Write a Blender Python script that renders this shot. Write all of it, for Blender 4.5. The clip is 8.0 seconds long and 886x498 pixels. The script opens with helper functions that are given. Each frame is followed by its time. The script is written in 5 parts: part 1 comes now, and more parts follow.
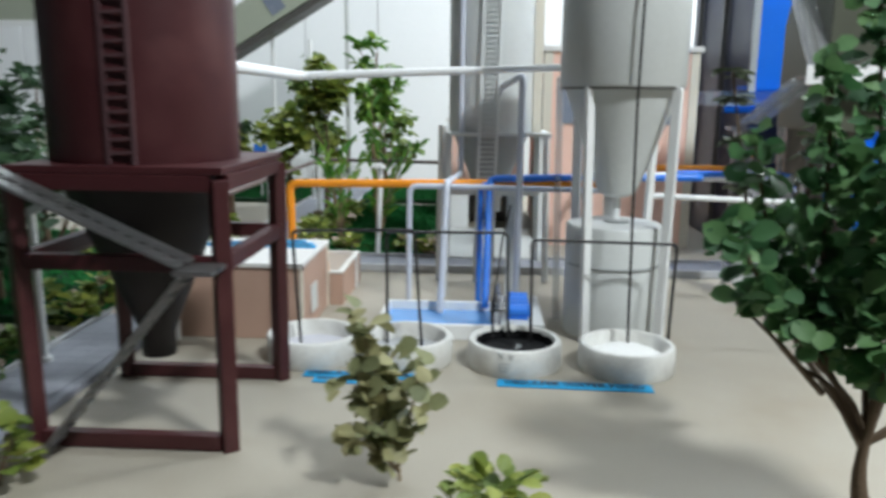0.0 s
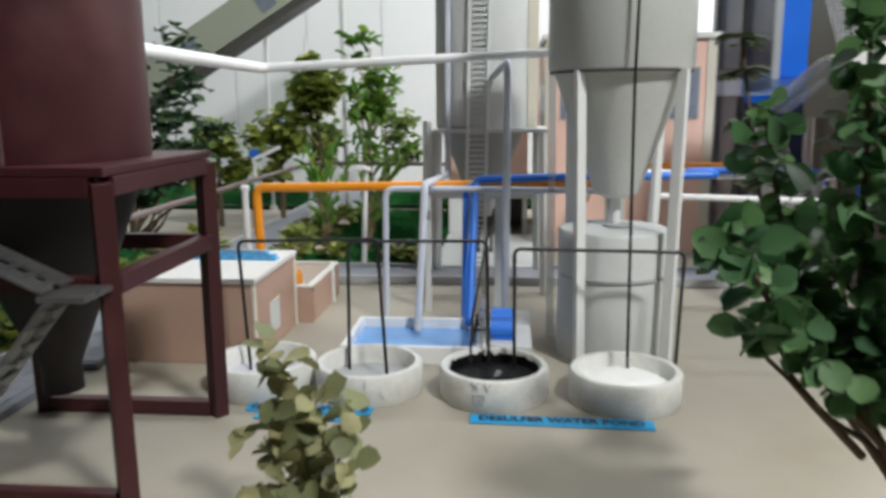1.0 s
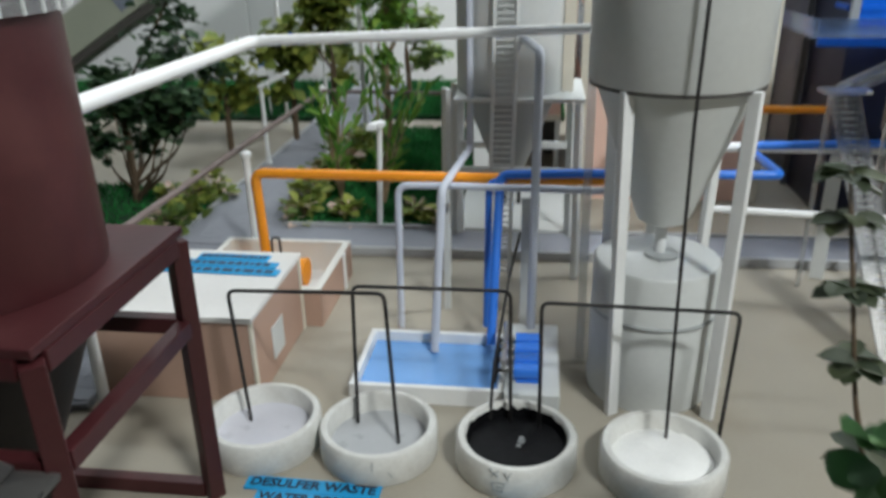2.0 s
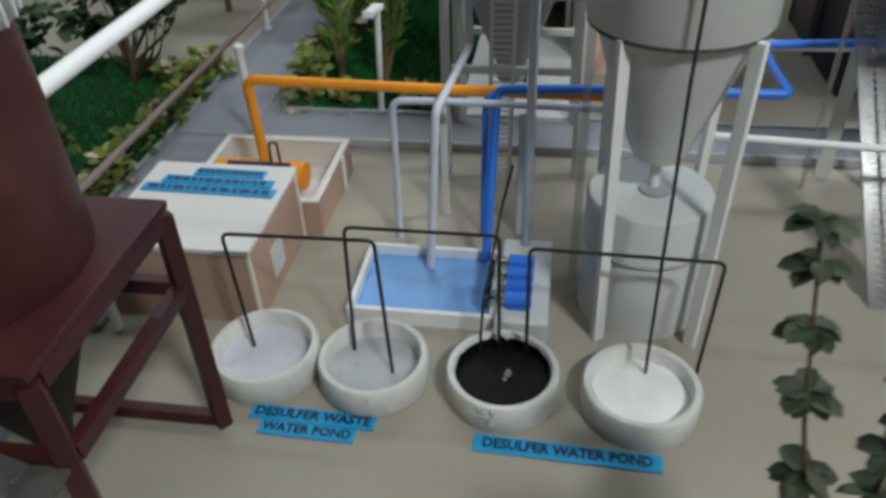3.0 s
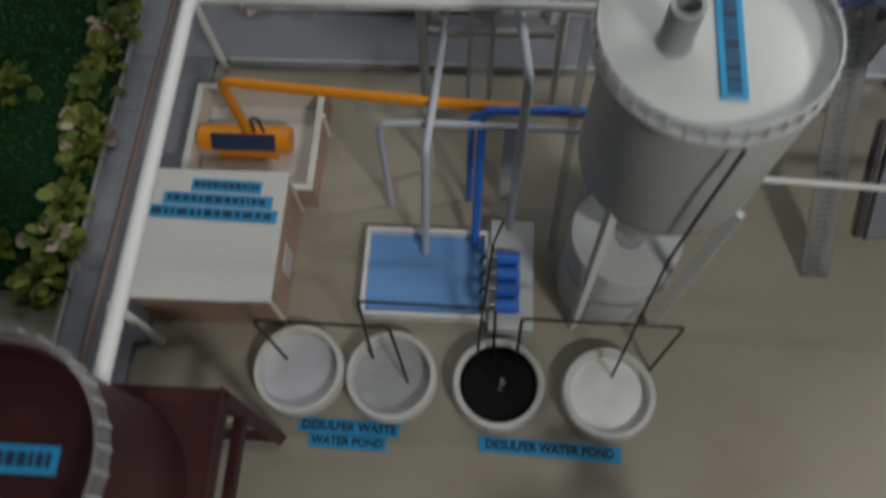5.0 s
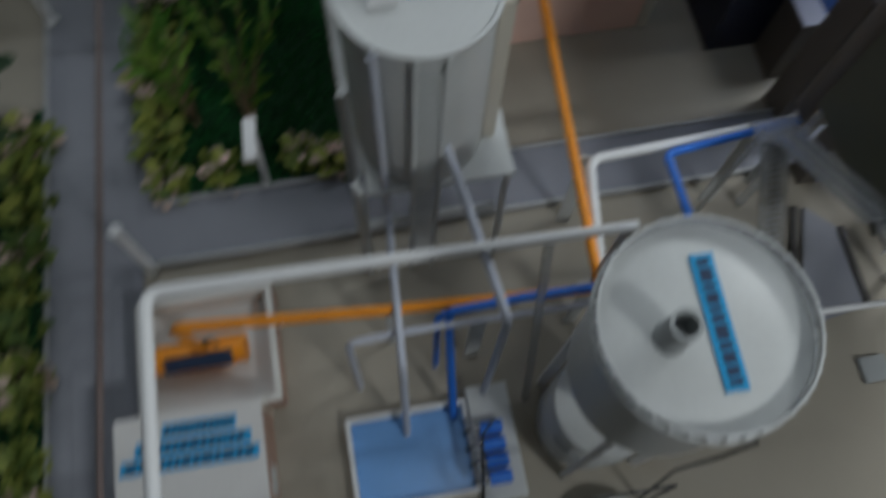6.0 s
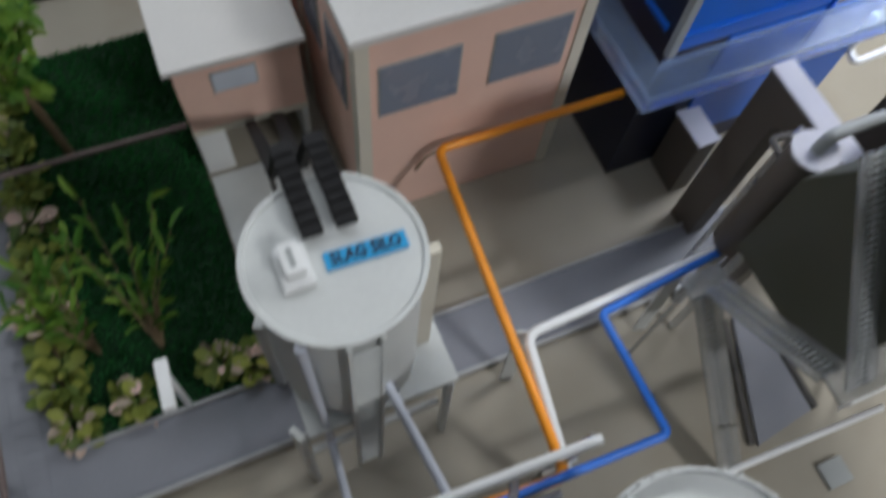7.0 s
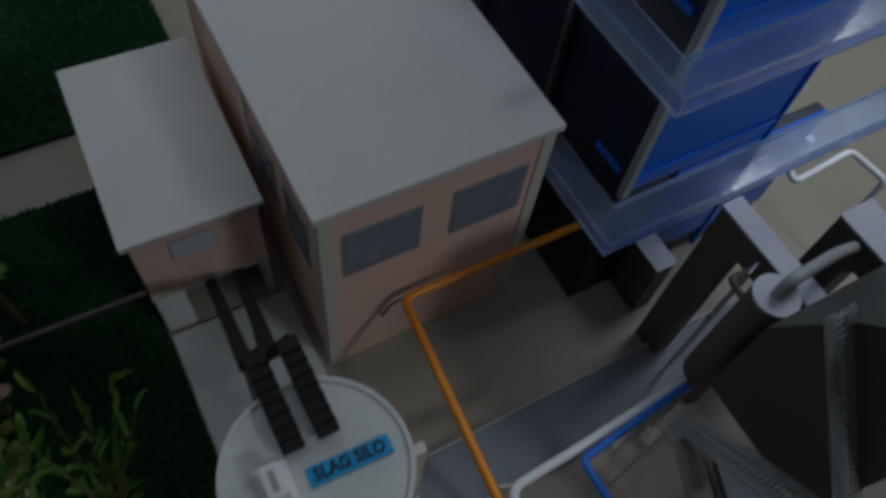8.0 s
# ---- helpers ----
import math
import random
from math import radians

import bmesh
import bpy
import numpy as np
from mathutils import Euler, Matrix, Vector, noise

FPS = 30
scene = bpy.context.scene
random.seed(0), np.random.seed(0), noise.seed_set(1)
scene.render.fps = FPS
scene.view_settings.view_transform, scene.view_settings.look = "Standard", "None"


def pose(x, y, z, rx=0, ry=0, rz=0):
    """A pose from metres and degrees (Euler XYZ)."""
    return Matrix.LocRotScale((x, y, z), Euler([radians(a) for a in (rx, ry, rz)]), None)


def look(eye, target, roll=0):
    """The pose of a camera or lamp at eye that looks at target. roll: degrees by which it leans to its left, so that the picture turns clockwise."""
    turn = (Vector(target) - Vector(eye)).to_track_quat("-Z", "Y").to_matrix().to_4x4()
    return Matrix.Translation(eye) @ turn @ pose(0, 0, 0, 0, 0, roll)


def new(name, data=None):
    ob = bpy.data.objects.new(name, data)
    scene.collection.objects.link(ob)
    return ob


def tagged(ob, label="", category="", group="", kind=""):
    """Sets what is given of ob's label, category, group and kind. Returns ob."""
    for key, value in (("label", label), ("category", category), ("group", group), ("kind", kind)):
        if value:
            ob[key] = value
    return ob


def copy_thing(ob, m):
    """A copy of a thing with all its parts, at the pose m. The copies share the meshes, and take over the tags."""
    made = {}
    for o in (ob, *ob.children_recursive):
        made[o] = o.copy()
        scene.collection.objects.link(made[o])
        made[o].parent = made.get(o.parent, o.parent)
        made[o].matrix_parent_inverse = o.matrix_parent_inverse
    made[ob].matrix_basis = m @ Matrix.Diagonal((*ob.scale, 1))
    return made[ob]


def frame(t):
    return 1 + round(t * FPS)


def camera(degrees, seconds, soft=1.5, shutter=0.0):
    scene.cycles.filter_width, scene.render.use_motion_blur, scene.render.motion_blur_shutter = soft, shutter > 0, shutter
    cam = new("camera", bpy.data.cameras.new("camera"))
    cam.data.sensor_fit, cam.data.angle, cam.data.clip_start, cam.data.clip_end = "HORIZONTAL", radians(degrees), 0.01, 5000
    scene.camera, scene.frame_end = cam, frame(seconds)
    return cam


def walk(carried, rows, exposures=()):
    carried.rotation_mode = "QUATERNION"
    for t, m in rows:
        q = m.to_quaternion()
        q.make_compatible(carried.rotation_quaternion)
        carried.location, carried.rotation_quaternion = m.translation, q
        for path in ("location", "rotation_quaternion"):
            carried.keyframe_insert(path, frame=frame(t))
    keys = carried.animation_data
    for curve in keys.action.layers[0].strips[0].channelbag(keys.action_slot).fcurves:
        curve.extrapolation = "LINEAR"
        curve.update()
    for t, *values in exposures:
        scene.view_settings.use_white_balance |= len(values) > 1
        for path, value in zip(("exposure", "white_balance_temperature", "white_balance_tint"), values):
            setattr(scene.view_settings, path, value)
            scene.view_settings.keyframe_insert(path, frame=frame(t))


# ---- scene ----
# lengths are written in decimetres (the place is a table-top model) and turned into metres by U
U = 0.1
cam = camera(60.58, 8.0, 3.3, 0.75)
EXPOSURES = [(0, -0.7, 6000, 5), (0.5, -0.7, 6400, 8), (1.0, -0.85, 6400, 8), (2.4, -1.2, 6200, 5), (3.0, -1.5, 6200, 5), (3.5, -2.05, 6600, 7), (4.0, -2.35, 6900, 8), (4.5, -2.3, 6900, 8), (5.8, -2.75, 6000, 6), (6.5, -2.25, 6300, 10), (7.2, -2.0, 6100, 10), (7.5, -3.15, 5700, 9), (8.0, -3.7, 5800, 7)]
PATH = [
    (0, (-0.122, -4.967, 1.922), (-0.2243, -3.0088, 1.5298), 0.59),
    (0.5, (0.091, -4.607, 1.876), (0.0293, -2.6520, 1.4587), 0.17),
    (1, (0.221, -4.171, 1.812), (0.0470, -2.2152, 1.4322), -0.47),
    (1.2, (0.315, -3.988, 1.990), (0.0898, -2.0468, 1.5627), -0.73),
    (2.3, (0.168, -2.963, 2.953), (-0.0768, -1.1993, 2.0425), -1.40),
    (2.5, (0.158, -2.873, 3.006), (-0.0799, -1.1574, 2.0057), -1.14),
    (3, (0.357, -2.810, 3.482), (0.0827, -1.2325, 2.2830), -2.50),
    (3.5, (0.517, -2.666, 3.865), (0.1916, -1.2613, 2.4791), -2.62),
    (4, (0.195, -2.118, 4.254), (0.0652, -1.0323, 2.5800), -2.78),
    (4.5, (-0.024, -1.595, 5.061), (-0.0661, -0.7071, 3.2691), 0.10),
    (4.7, (-0.030, -1.286, 5.366), (-0.1304, -0.4537, 3.5500), -3.99),
    (5.8, (-0.397, 0.261, 6.337), (-0.3258, 0.9402, 4.4571), 1.63),
    (6, (-0.509, 0.633, 6.390), (-0.3297, 1.3275, 4.5236), 4.30),
    (6.2, (-0.471, 0.968, 6.443), (-0.1878, 1.6677, 4.5904), 7.79),
    (6.5, (-0.434, 1.396, 6.505), (-0.0750, 2.1192, 4.6747), 8.34),
    (6.8, (-0.370, 1.668, 6.475), (0.0139, 2.3919, 4.6500), 7.36),
    (7, (-0.368, 1.795, 6.565), (0.0694, 2.5351, 4.7595), 8.62),
    (7.5, (-0.361, 2.130, 6.768), (0.1858, 2.9484, 5.0274), 9.21),
    (8, (-0.255, 2.369, 6.836), (0.3606, 3.2125, 5.1300), 9.13),
]
walk(cam, [(t, look(Vector(e) * U, Vector(a) * U, r)) for t, e, a, r in PATH], EXPOSURES)

# ---------------------------------------------------------------- world and light
world = bpy.data.worlds.new("world")
scene.world = world
world.use_nodes = True
world.node_tree.nodes["Background"].inputs["Color"].default_value = (0.9, 0.95, 1.0, 1)
world.node_tree.nodes["Background"].inputs["Strength"].default_value = 0.015


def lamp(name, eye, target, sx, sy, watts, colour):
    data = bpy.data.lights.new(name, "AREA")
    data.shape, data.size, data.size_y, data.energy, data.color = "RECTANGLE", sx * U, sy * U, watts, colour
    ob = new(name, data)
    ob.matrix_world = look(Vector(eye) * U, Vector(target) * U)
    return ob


# main lamp out of view, set from the fall of tree and pipe shadows
lamp("unseen_lamp", (6.8, -8.0, 13.0), (1.6, 3.5, 0.0), 2.2, 0.9, 39.0, (1.0, 0.985, 0.96))
# added lamp with no known source, brightens the floor right of the tower
lamp("unseen_lamp", (8.6, 5.6, 8.2), (6.2, 6.0, 0.0), 3.0, 2.0, 24.0, (1.0, 0.985, 0.96))
# added overhead fill for floor, roofs and caps between the buildings
lamp("fill_lamp", (2.6, 0.8, 18.0), (2.6, 4.5, 0.0), 7.0, 3.0, 9.0, (0.94, 0.98, 1.0))
# added lamp turned to the partition to brighten it
lamp("fill_lamp", (0.0, 10.4, 12.5), (0.0, 12.6, 3.0), 20.0, 1.0, 27.0, (0.95, 0.98, 1.0))


# ---------------------------------------------------------------- materials
def material(name, colour, rough=0.5, grain=300.0, amount=0.12, blotch=25.0, stain=0.12, bump=0.15, metallic=0.0,
             transmission=0.0, alpha=1.0, per_piece=0.0, island=0.0, coat=0.0, dirt=None, sheer=0.0):
    """A painted, moulded or printed surface: fine grain, larger blotches and a little relief."""
    m = bpy.data.materials.new(name)
    m.use_nodes = True
    nt = m.node_tree
    n, link = nt.nodes, nt.links.new
    b = n["Principled BSDF"]
    b.inputs["Roughness"].default_value = rough
    b.inputs["Metallic"].default_value = metallic
    b.inputs["Transmission Weight"].default_value = transmission
    b.inputs["Alpha"].default_value = alpha
    b.inputs["IOR"].default_value = 1.49
    b.inputs["Coat Weight"].default_value = coat
    co = n.new("ShaderNodeTexCoord")
    fine, big = n.new("ShaderNodeTexNoise"), n.new("ShaderNodeTexNoise")
    fine.inputs["Scale"].default_value, fine.inputs["Detail"].default_value = grain, 4
    big.inputs["Scale"].default_value, big.inputs["Detail"].default_value = blotch, 5
    link(co.outputs["Object"], fine.inputs["Vector"])
    link(co.outputs["Object"], big.inputs["Vector"])
    hsv = n.new("ShaderNodeHueSaturation")
    hsv.inputs["Color"].default_value = (*colour, 1)
    add = n.new("ShaderNodeMath")
    add.operation = "MULTIPLY_ADD"
    link(fine.outputs["Fac"], add.inputs[0])
    add.inputs[1].default_value, add.inputs[2].default_value = 2 * amount, 1 - amount - stain
    add2 = n.new("ShaderNodeMath")
    add2.operation = "MULTIPLY_ADD"
    link(big.outputs["Fac"], add2.inputs[0])
    add2.inputs[1].default_value = 2 * stain
    link(add.outputs[0], add2.inputs[2])
    value = add2.outputs[0]
    if per_piece or island:
        src = n.new("ShaderNodeObjectInfo" if per_piece else "ShaderNodeNewGeometry")
        rnd = n.new("ShaderNodeMath")
        rnd.operation = "MULTIPLY_ADD"
        link(src.outputs["Random" if per_piece else "Random Per Island"], rnd.inputs[0])
        k = per_piece or island
        rnd.inputs[1].default_value, rnd.inputs[2].default_value = 2 * k, 1 - k
        mul = n.new("ShaderNodeMath")
        mul.operation = "MULTIPLY"
        link(value, mul.inputs[0])
        link(rnd.outputs[0], mul.inputs[1])
        value = mul.outputs[0]
        hue = n.new("ShaderNodeMath")
        hue.operation = "MULTIPLY_ADD"
        link(src.outputs["Random" if per_piece else "Random Per Island"], hue.inputs[0])
        hue.inputs[1].default_value, hue.inputs[2].default_value = -0.06 * (k > 0.3), 0.5 + 0.03 * (k > 0.3)
        link(hue.outputs[0], hsv.inputs["Hue"])
    link(value, hsv.inputs["Value"])
    out = hsv.outputs["Color"]
    if dirt:
        ramp = n.new("ShaderNodeValToRGB")
        ramp.color_ramp.elements[0].position, ramp.color_ramp.elements[1].position = 0.5, 0.72
        link(big.outputs["Fac"], ramp.inputs["Fac"])
        mix = n.new("ShaderNodeMixRGB")
        mix.inputs[2].default_value = (*dirt, 1)
        soft = n.new("ShaderNodeMath")
        soft.operation = "MULTIPLY"
        soft.inputs[1].default_value = 0.55
        link(ramp.outputs["Color"], soft.inputs[0])
        link(soft.outputs[0], mix.inputs[0])
        link(out, mix.inputs[1])
        out = mix.outputs[0]
    link(out, b.inputs["Base Color"])
    rr = n.new("ShaderNodeMath")
    rr.operation = "MULTIPLY_ADD"
    link(big.outputs["Fac"], rr.inputs[0])
    rr.inputs[1].default_value, rr.inputs[2].default_value = 0.25, max(rough - 0.12, 0.02)
    link(rr.outputs[0], b.inputs["Roughness"])
    if bump:
        bp = n.new("ShaderNodeBump")
        bp.inputs["Strength"].default_value, bp.inputs["Distance"].default_value = bump, 0.0006
        link(fine.outputs["Fac"], bp.inputs["Height"])
        link(bp.outputs["Normal"], b.inputs["Normal"])
    if sheer:
        thin, both = n.new("ShaderNodeBsdfTranslucent"), n.new("ShaderNodeMixShader")
        link(out, thin.inputs["Color"])
        both.inputs["Fac"].default_value = sheer
        link(b.outputs["BSDF"], both.inputs[1])
        link(thin.outputs["BSDF"], both.inputs[2])
        link(both.outputs["Shader"], n["Material Output"].inputs["Surface"])
    return m


BOARD = material("sanded_board", (0.352, 0.322, 0.262), 0.62, 900, 0.12, 8, 0.19, 0.25, dirt=(0.255, 0.215, 0.155))
WHITE = material("white_plastic", (0.82, 0.83, 0.83), 0.45, 300, 0.04, 30, 0.06, 0.06)
GREY = material("grey_paint", (0.36, 0.38, 0.38), 0.5, 260, 0.05, 22, 0.10, 0.10)
LIGHTGREY = material("light_grey_paint", (0.61, 0.63, 0.62), 0.42, 260, 0.05, 18, 0.12, 0.10)
PALE_PIPE = material("pale_grey_pipe", (0.55, 0.58, 0.66), 0.4, 400, 0.05, 40, 0.08, 0.05)
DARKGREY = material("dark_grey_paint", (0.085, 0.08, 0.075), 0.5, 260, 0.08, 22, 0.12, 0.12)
# pale lilac for upward faces of the flue parts, their lit tone in colour
LILAC_LIT = material("lilac_grey_lit_top", (0.46, 0.47, 0.56), 0.5, 260, 0.05, 22, 0.10, 0.08)
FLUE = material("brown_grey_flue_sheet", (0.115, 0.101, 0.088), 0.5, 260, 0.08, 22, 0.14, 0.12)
MAROON = material("maroon_paint", (0.052, 0.011, 0.013), 0.45, 300, 0.12, 26, 0.25, 0.16, dirt=(0.095, 0.032, 0.031))
MAROON_PALE = material("pale_maroon_paint", (0.075, 0.038, 0.042), 0.5, 300, 0.12, 26, 0.2, 0.16)
# near-black maroon: shade under the hopper drum put into the funnel's colour
MAROON_SHADED = material("shaded_maroon_paint", (0.012, 0.008, 0.008), 0.6, 300, 0.12, 26, 0.2, 0.16)
ORANGE = material("orange_plastic", (0.92, 0.33, 0.015), 0.38, 300, 0.05, 40, 0.08, 0.05)
BLUE = material("blue_plastic", (0.035, 0.19, 0.74), 0.35, 300, 0.06, 30, 0.10, 0.05)
TOWER_BLUE = material("blue_sheet", (0.006, 0.135, 0.66), 0.35, 240, 0.05, 14, 0.12, 0.05)
NAVY = material("navy_shaded_sheet", (0.006, 0.010, 0.035), 0.4, 240, 0.10, 14, 0.15, 0.05)
BLACK = material("black_rubber", (0.004, 0.004, 0.005), 0.75, 500, 0.15, 40, 0.15, 0.2)
WIRE = material("black_wire", (0.015, 0.014, 0.014), 0.4, 400, 0.1, 40, 0.1, 0.05)
LABEL_DARK = material("dark_blue_label", (0.02, 0.045, 0.10), 0.55, 400, 0.2, 60, 0.25, 0.08)
PINK = material("salmon_paint", (0.84, 0.57, 0.47), 0.6, 500, 0.06, 20, 0.10, 0.12)
PIT_GREY = material("pale_pit_plastic", (0.72, 0.71, 0.67), 0.5, 500, 0.05, 20, 0.10, 0.08)
CREAM = material("cream_paint", (0.68, 0.64, 0.54), 0.55, 500, 0.05, 20, 0.08, 0.08)
ROOF = material("grey_white_roof", (0.70, 0.69, 0.67), 0.55, 300, 0.05, 9, 0.10, 0.08)
TANLID = material("tan_box_wall", (0.45, 0.30, 0.23), 0.6, 500, 0.06, 20, 0.12, 0.10)
PANE = material("grey_blue_window_film", (0.22, 0.25, 0.32), 0.25, 300, 0.05, 30, 0.10, 0.03)
PALE_PANE = material("pale_window_film", (0.60, 0.65, 0.74), 0.25, 300, 0.05, 30, 0.10, 0.03)
LABEL = material("blue_label_paper", (0.02, 0.33, 0.66), 0.55, 500, 0.05, 60, 0.10, 0.08)
INK = material("black_ink", (0.010, 0.014, 0.03), 0.6, 500, 0.05, 60, 0.05, 0)
POND = material("cast_white_ring", (0.71, 0.71, 0.68), 0.6, 420, 0.13, 55, 0.20, 0.40, dirt=(0.46, 0.44, 0.40))
POWDER = material("white_powder", (0.86, 0.86, 0.84), 0.85, 700, 0.08, 60, 0.08, 0.5)
LILACWATER = material("lilac_white_fill", (0.58, 0.58, 0.63), 0.3, 500, 0.04, 50, 0.10, 0.05)
GREYWATER = material("grey_fill", (0.40, 0.41, 0.42), 0.3, 500, 0.05, 50, 0.12, 0.08)
SLUDGE = material("black_sludge", (0.004, 0.004, 0.005), 0.52, 220, 0.2, 60, 0.2, 0.9)
SLUDGE.node_tree.nodes["Principled BSDF"].inputs["Specular IOR Level"].default_value = 0.15
BLUEWATER = material("light_blue_water", (0.19, 0.40, 0.78), 0.2, 300, 0.03, 30, 0.08, 0.03)
METAL = material("bright_metal", (0.62, 0.62, 0.62), 0.28, 300, 0.1, 50, 0.1, 0.1, metallic=1.0)
ACRYLIC = material("clear_acrylic", (0.76, 0.78, 0.80), 0.2, 200, 0.04, 30, 0.05, 0.1, transmission=0.85)
# greyer acrylic than the clear parts
ACRYLIC_DULL = material("dull_acrylic", (0.42, 0.42, 0.42), 0.3, 200, 0.08, 30, 0.12, 0.2, transmission=0.9)
ACRYLIC_BLUE = material("clear_acrylic_deck", (0.42, 0.54, 0.76), 0.10, 200, 0.04, 30, 0.08, 0.12, transmission=0.88)
OLIVE = material("olive_sheet", (0.075, 0.08, 0.056), 0.5, 240, 0.06, 12, 0.12, 0.08)
SAGE = material("sage_sheet", (0.38, 0.41, 0.33), 0.5, 240, 0.06, 12, 0.12, 0.08)
PAVING = material("grey_paving", (0.265, 0.275, 0.31), 0.7, 700, 0.10, 20, 0.12, 0.30, per_piece=0.06)
KERB = material("pale_kerb", (0.42, 0.43, 0.44), 0.6, 500, 0.08, 30, 0.10, 0.15)
BED = material("grey_path_bed", (0.25, 0.26, 0.295), 0.75, 700, 0.10, 14, 0.12, 0.25)
# base darker than the fibres: shade down in the pile put into its colour
TURF = material("shaded_flock_base", (0.005, 0.036, 0.010), 0.95, 1200, 0.35, 30, 0.2, 0.9)
TUFT = material("green_flock_fibres", (0.018, 0.165, 0.034), 0.85, 900, 0.2, 30, 0.2, 0.1, island=0.25)
LEAF = material("mid_green_leaf", (0.15, 0.23, 0.055), 0.55, 500, 0.15, 60, 0.2, 0.1, island=0.45, sheer=0.3)
LEAF_DARK = material("dark_green_leaf", (0.078, 0.180, 0.066), 0.6, 500, 0.15, 60, 0.2, 0.1, island=0.5, sheer=0.35)
LEAF_DEEP = material("deep_green_leaf", (0.045, 0.095, 0.042), 0.6, 500, 0.15, 60, 0.2, 0.1, island=0.5, sheer=0.3)
# brownish green of its own, darkened further for a shadow over these shoots
LEAF_SHADED = material("shaded_brown_green_leaf", (0.040, 0.055, 0.024), 0.6, 500, 0.15, 60, 0.2, 0.1, island=0.4, sheer=0.25)
LEAF_OLIVE = material("dusty_olive_leaf", (0.27, 0.275, 0.13), 0.6, 500, 0.15, 60, 0.2, 0.1, island=0.4, sheer=0.25)
LEAF_YELLOW = material("yellow_green_leaf", (0.24, 0.30, 0.06), 0.55, 500, 0.15, 60, 0.2, 0.1, island=0.4, sheer=0.3)
LEAF_BRIGHT = material("bright_green_leaf", (0.145, 0.30, 0.04), 0.55, 500, 0.15, 60, 0.2, 0.1, island=0.4, sheer=0.3)
FLOWER = material("faded_pink_flower", (0.62, 0.48, 0.40), 0.7, 500, 0.1, 60, 0.2, 0.1, island=0.35)
BARK = material("brown_stem", (0.11, 0.075, 0.045), 0.8, 600, 0.3, 50, 0.2, 0.5)
BARK_PALE = material("pale_brown_stem", (0.26, 0.19, 0.11), 0.8, 600, 0.3, 50, 0.2, 0.5)
BROWNPIPE = material("brown_grey_pipe", (0.16, 0.12, 0.11), 0.5, 300, 0.1, 40, 0.12, 0.08)
HALL = material("white_hall_panel", (0.80, 0.81, 0.82), 0.6, 120, 0.03, 3, 0.05, 0.05)
HALL_WALL = material("grey_hall_paint", (0.30, 0.31, 0.32), 0.6, 120, 0.03, 3, 0.05, 0.05)
HALL_FLOOR = material("hall_floor", (0.32, 0.31, 0.30), 0.4, 60, 0.08, 3, 0.1, 0.05)
SEAM = material("grey_seam", (0.55, 0.55, 0.56), 0.6, 120, 0.05, 10, 0.1, 0.05)
TABLE = material("table_side", (0.30, 0.22, 0.15), 0.5, 200, 0.1, 12, 0.15, 0.1)


def glow(name, colour, strength):
    m = bpy.data.materials.new(name)
    m.use_nodes = True
    b = m.node_tree.nodes["Principled BSDF"]
    b.inputs["Emission Color"].default_value = (*colour, 1)
    b.inputs["Emission Strength"].default_value = strength
    return m


# glow of the added ceiling panels
PANEL_GLOW = glow("added_panel_glow", (1, 0.98, 0.95), 1.5)


# ---------------------------------------------------------------- shaping helpers (decimetres)
def thing(name, at, label, category, group="", turn=0.0, kind=""):
    ob = new(name)
    ob.matrix_world = pose(at[0] * U, at[1] * U, at[2] * U, 0, 0, turn)
    ob.empty_display_size = 0.02
    return tagged(ob, label, category, group, kind)


def finish(name, bm, mat, smooth=False):
    for v in bm.verts:
        v.co *= U
    me = bpy.data.meshes.new(name)
    bm.normal_update()
    bm.to_mesh(me)
    bm.free()
    if smooth:
        me.shade_smooth()
        me.set_sharp_from_angle(angle=radians(40))
    me.materials.append(mat)
    return me


def part(name, bm, mat, parent, label="", smooth=False):
    ob = new(name, finish(name, bm, mat, smooth))
    ob.parent = parent
    if label:
        ob["label"] = label
    if mat is ACRYLIC_BLUE:
        ob.visible_shadow = False
    return ob


def structure(name, bm, mat, label, category, smooth=False, kind="structure"):
    return tagged(new(name, finish(name, bm, mat, smooth)), label, category, kind=kind)


def box(x0, x1, y0, y1, z0, z1, bevel=0.012, bm=None):
    bm = bm or bmesh.new()
    vs = [bm.verts.new((x, y, z)) for x in (x0, x1) for y in (y0, y1) for z in (z0, z1)]
    fs = [bm.faces.new([vs[i] for i in q]) for q in ((0, 1, 3, 2), (4, 6, 7, 5), (0, 4, 5, 1), (2, 3, 7, 6), (0, 2, 6, 4), (1, 5, 7, 3))]
    if bevel:
        edges = list({e for f in fs for e in f.edges})
        bmesh.ops.bevel(bm, geom=edges, offset=bevel, segments=2, affect="EDGES", profile=0.7)
    return bm


def beam(a, b, w, d=None, bevel=0.008, bm=None, up=(0, 0, 1)):
    """A straight bar of section w x d from a to b."""
    d = d or w
    a, b = Vector(a), Vector(b)
    length = (b - a).length
    one = box(-w / 2, w / 2, -d / 2, d / 2, 0, length, bevel)
    z = (b - a).normalized()
    x = Vector(up).cross(z)
    x = x.normalized() if x.length > 1e-4 else Vector((1, 0, 0))
    m = Matrix((x, z.cross(x), z)).transposed().to_4x4()
    m.translation = a
    one.transform(m)
    if bm is None:
        return one
    me = bpy.data.meshes.new("joined")
    one.to_mesh(me)
    one.free()
    bm.from_mesh(me)
    bpy.data.meshes.remove(me)
    return bm


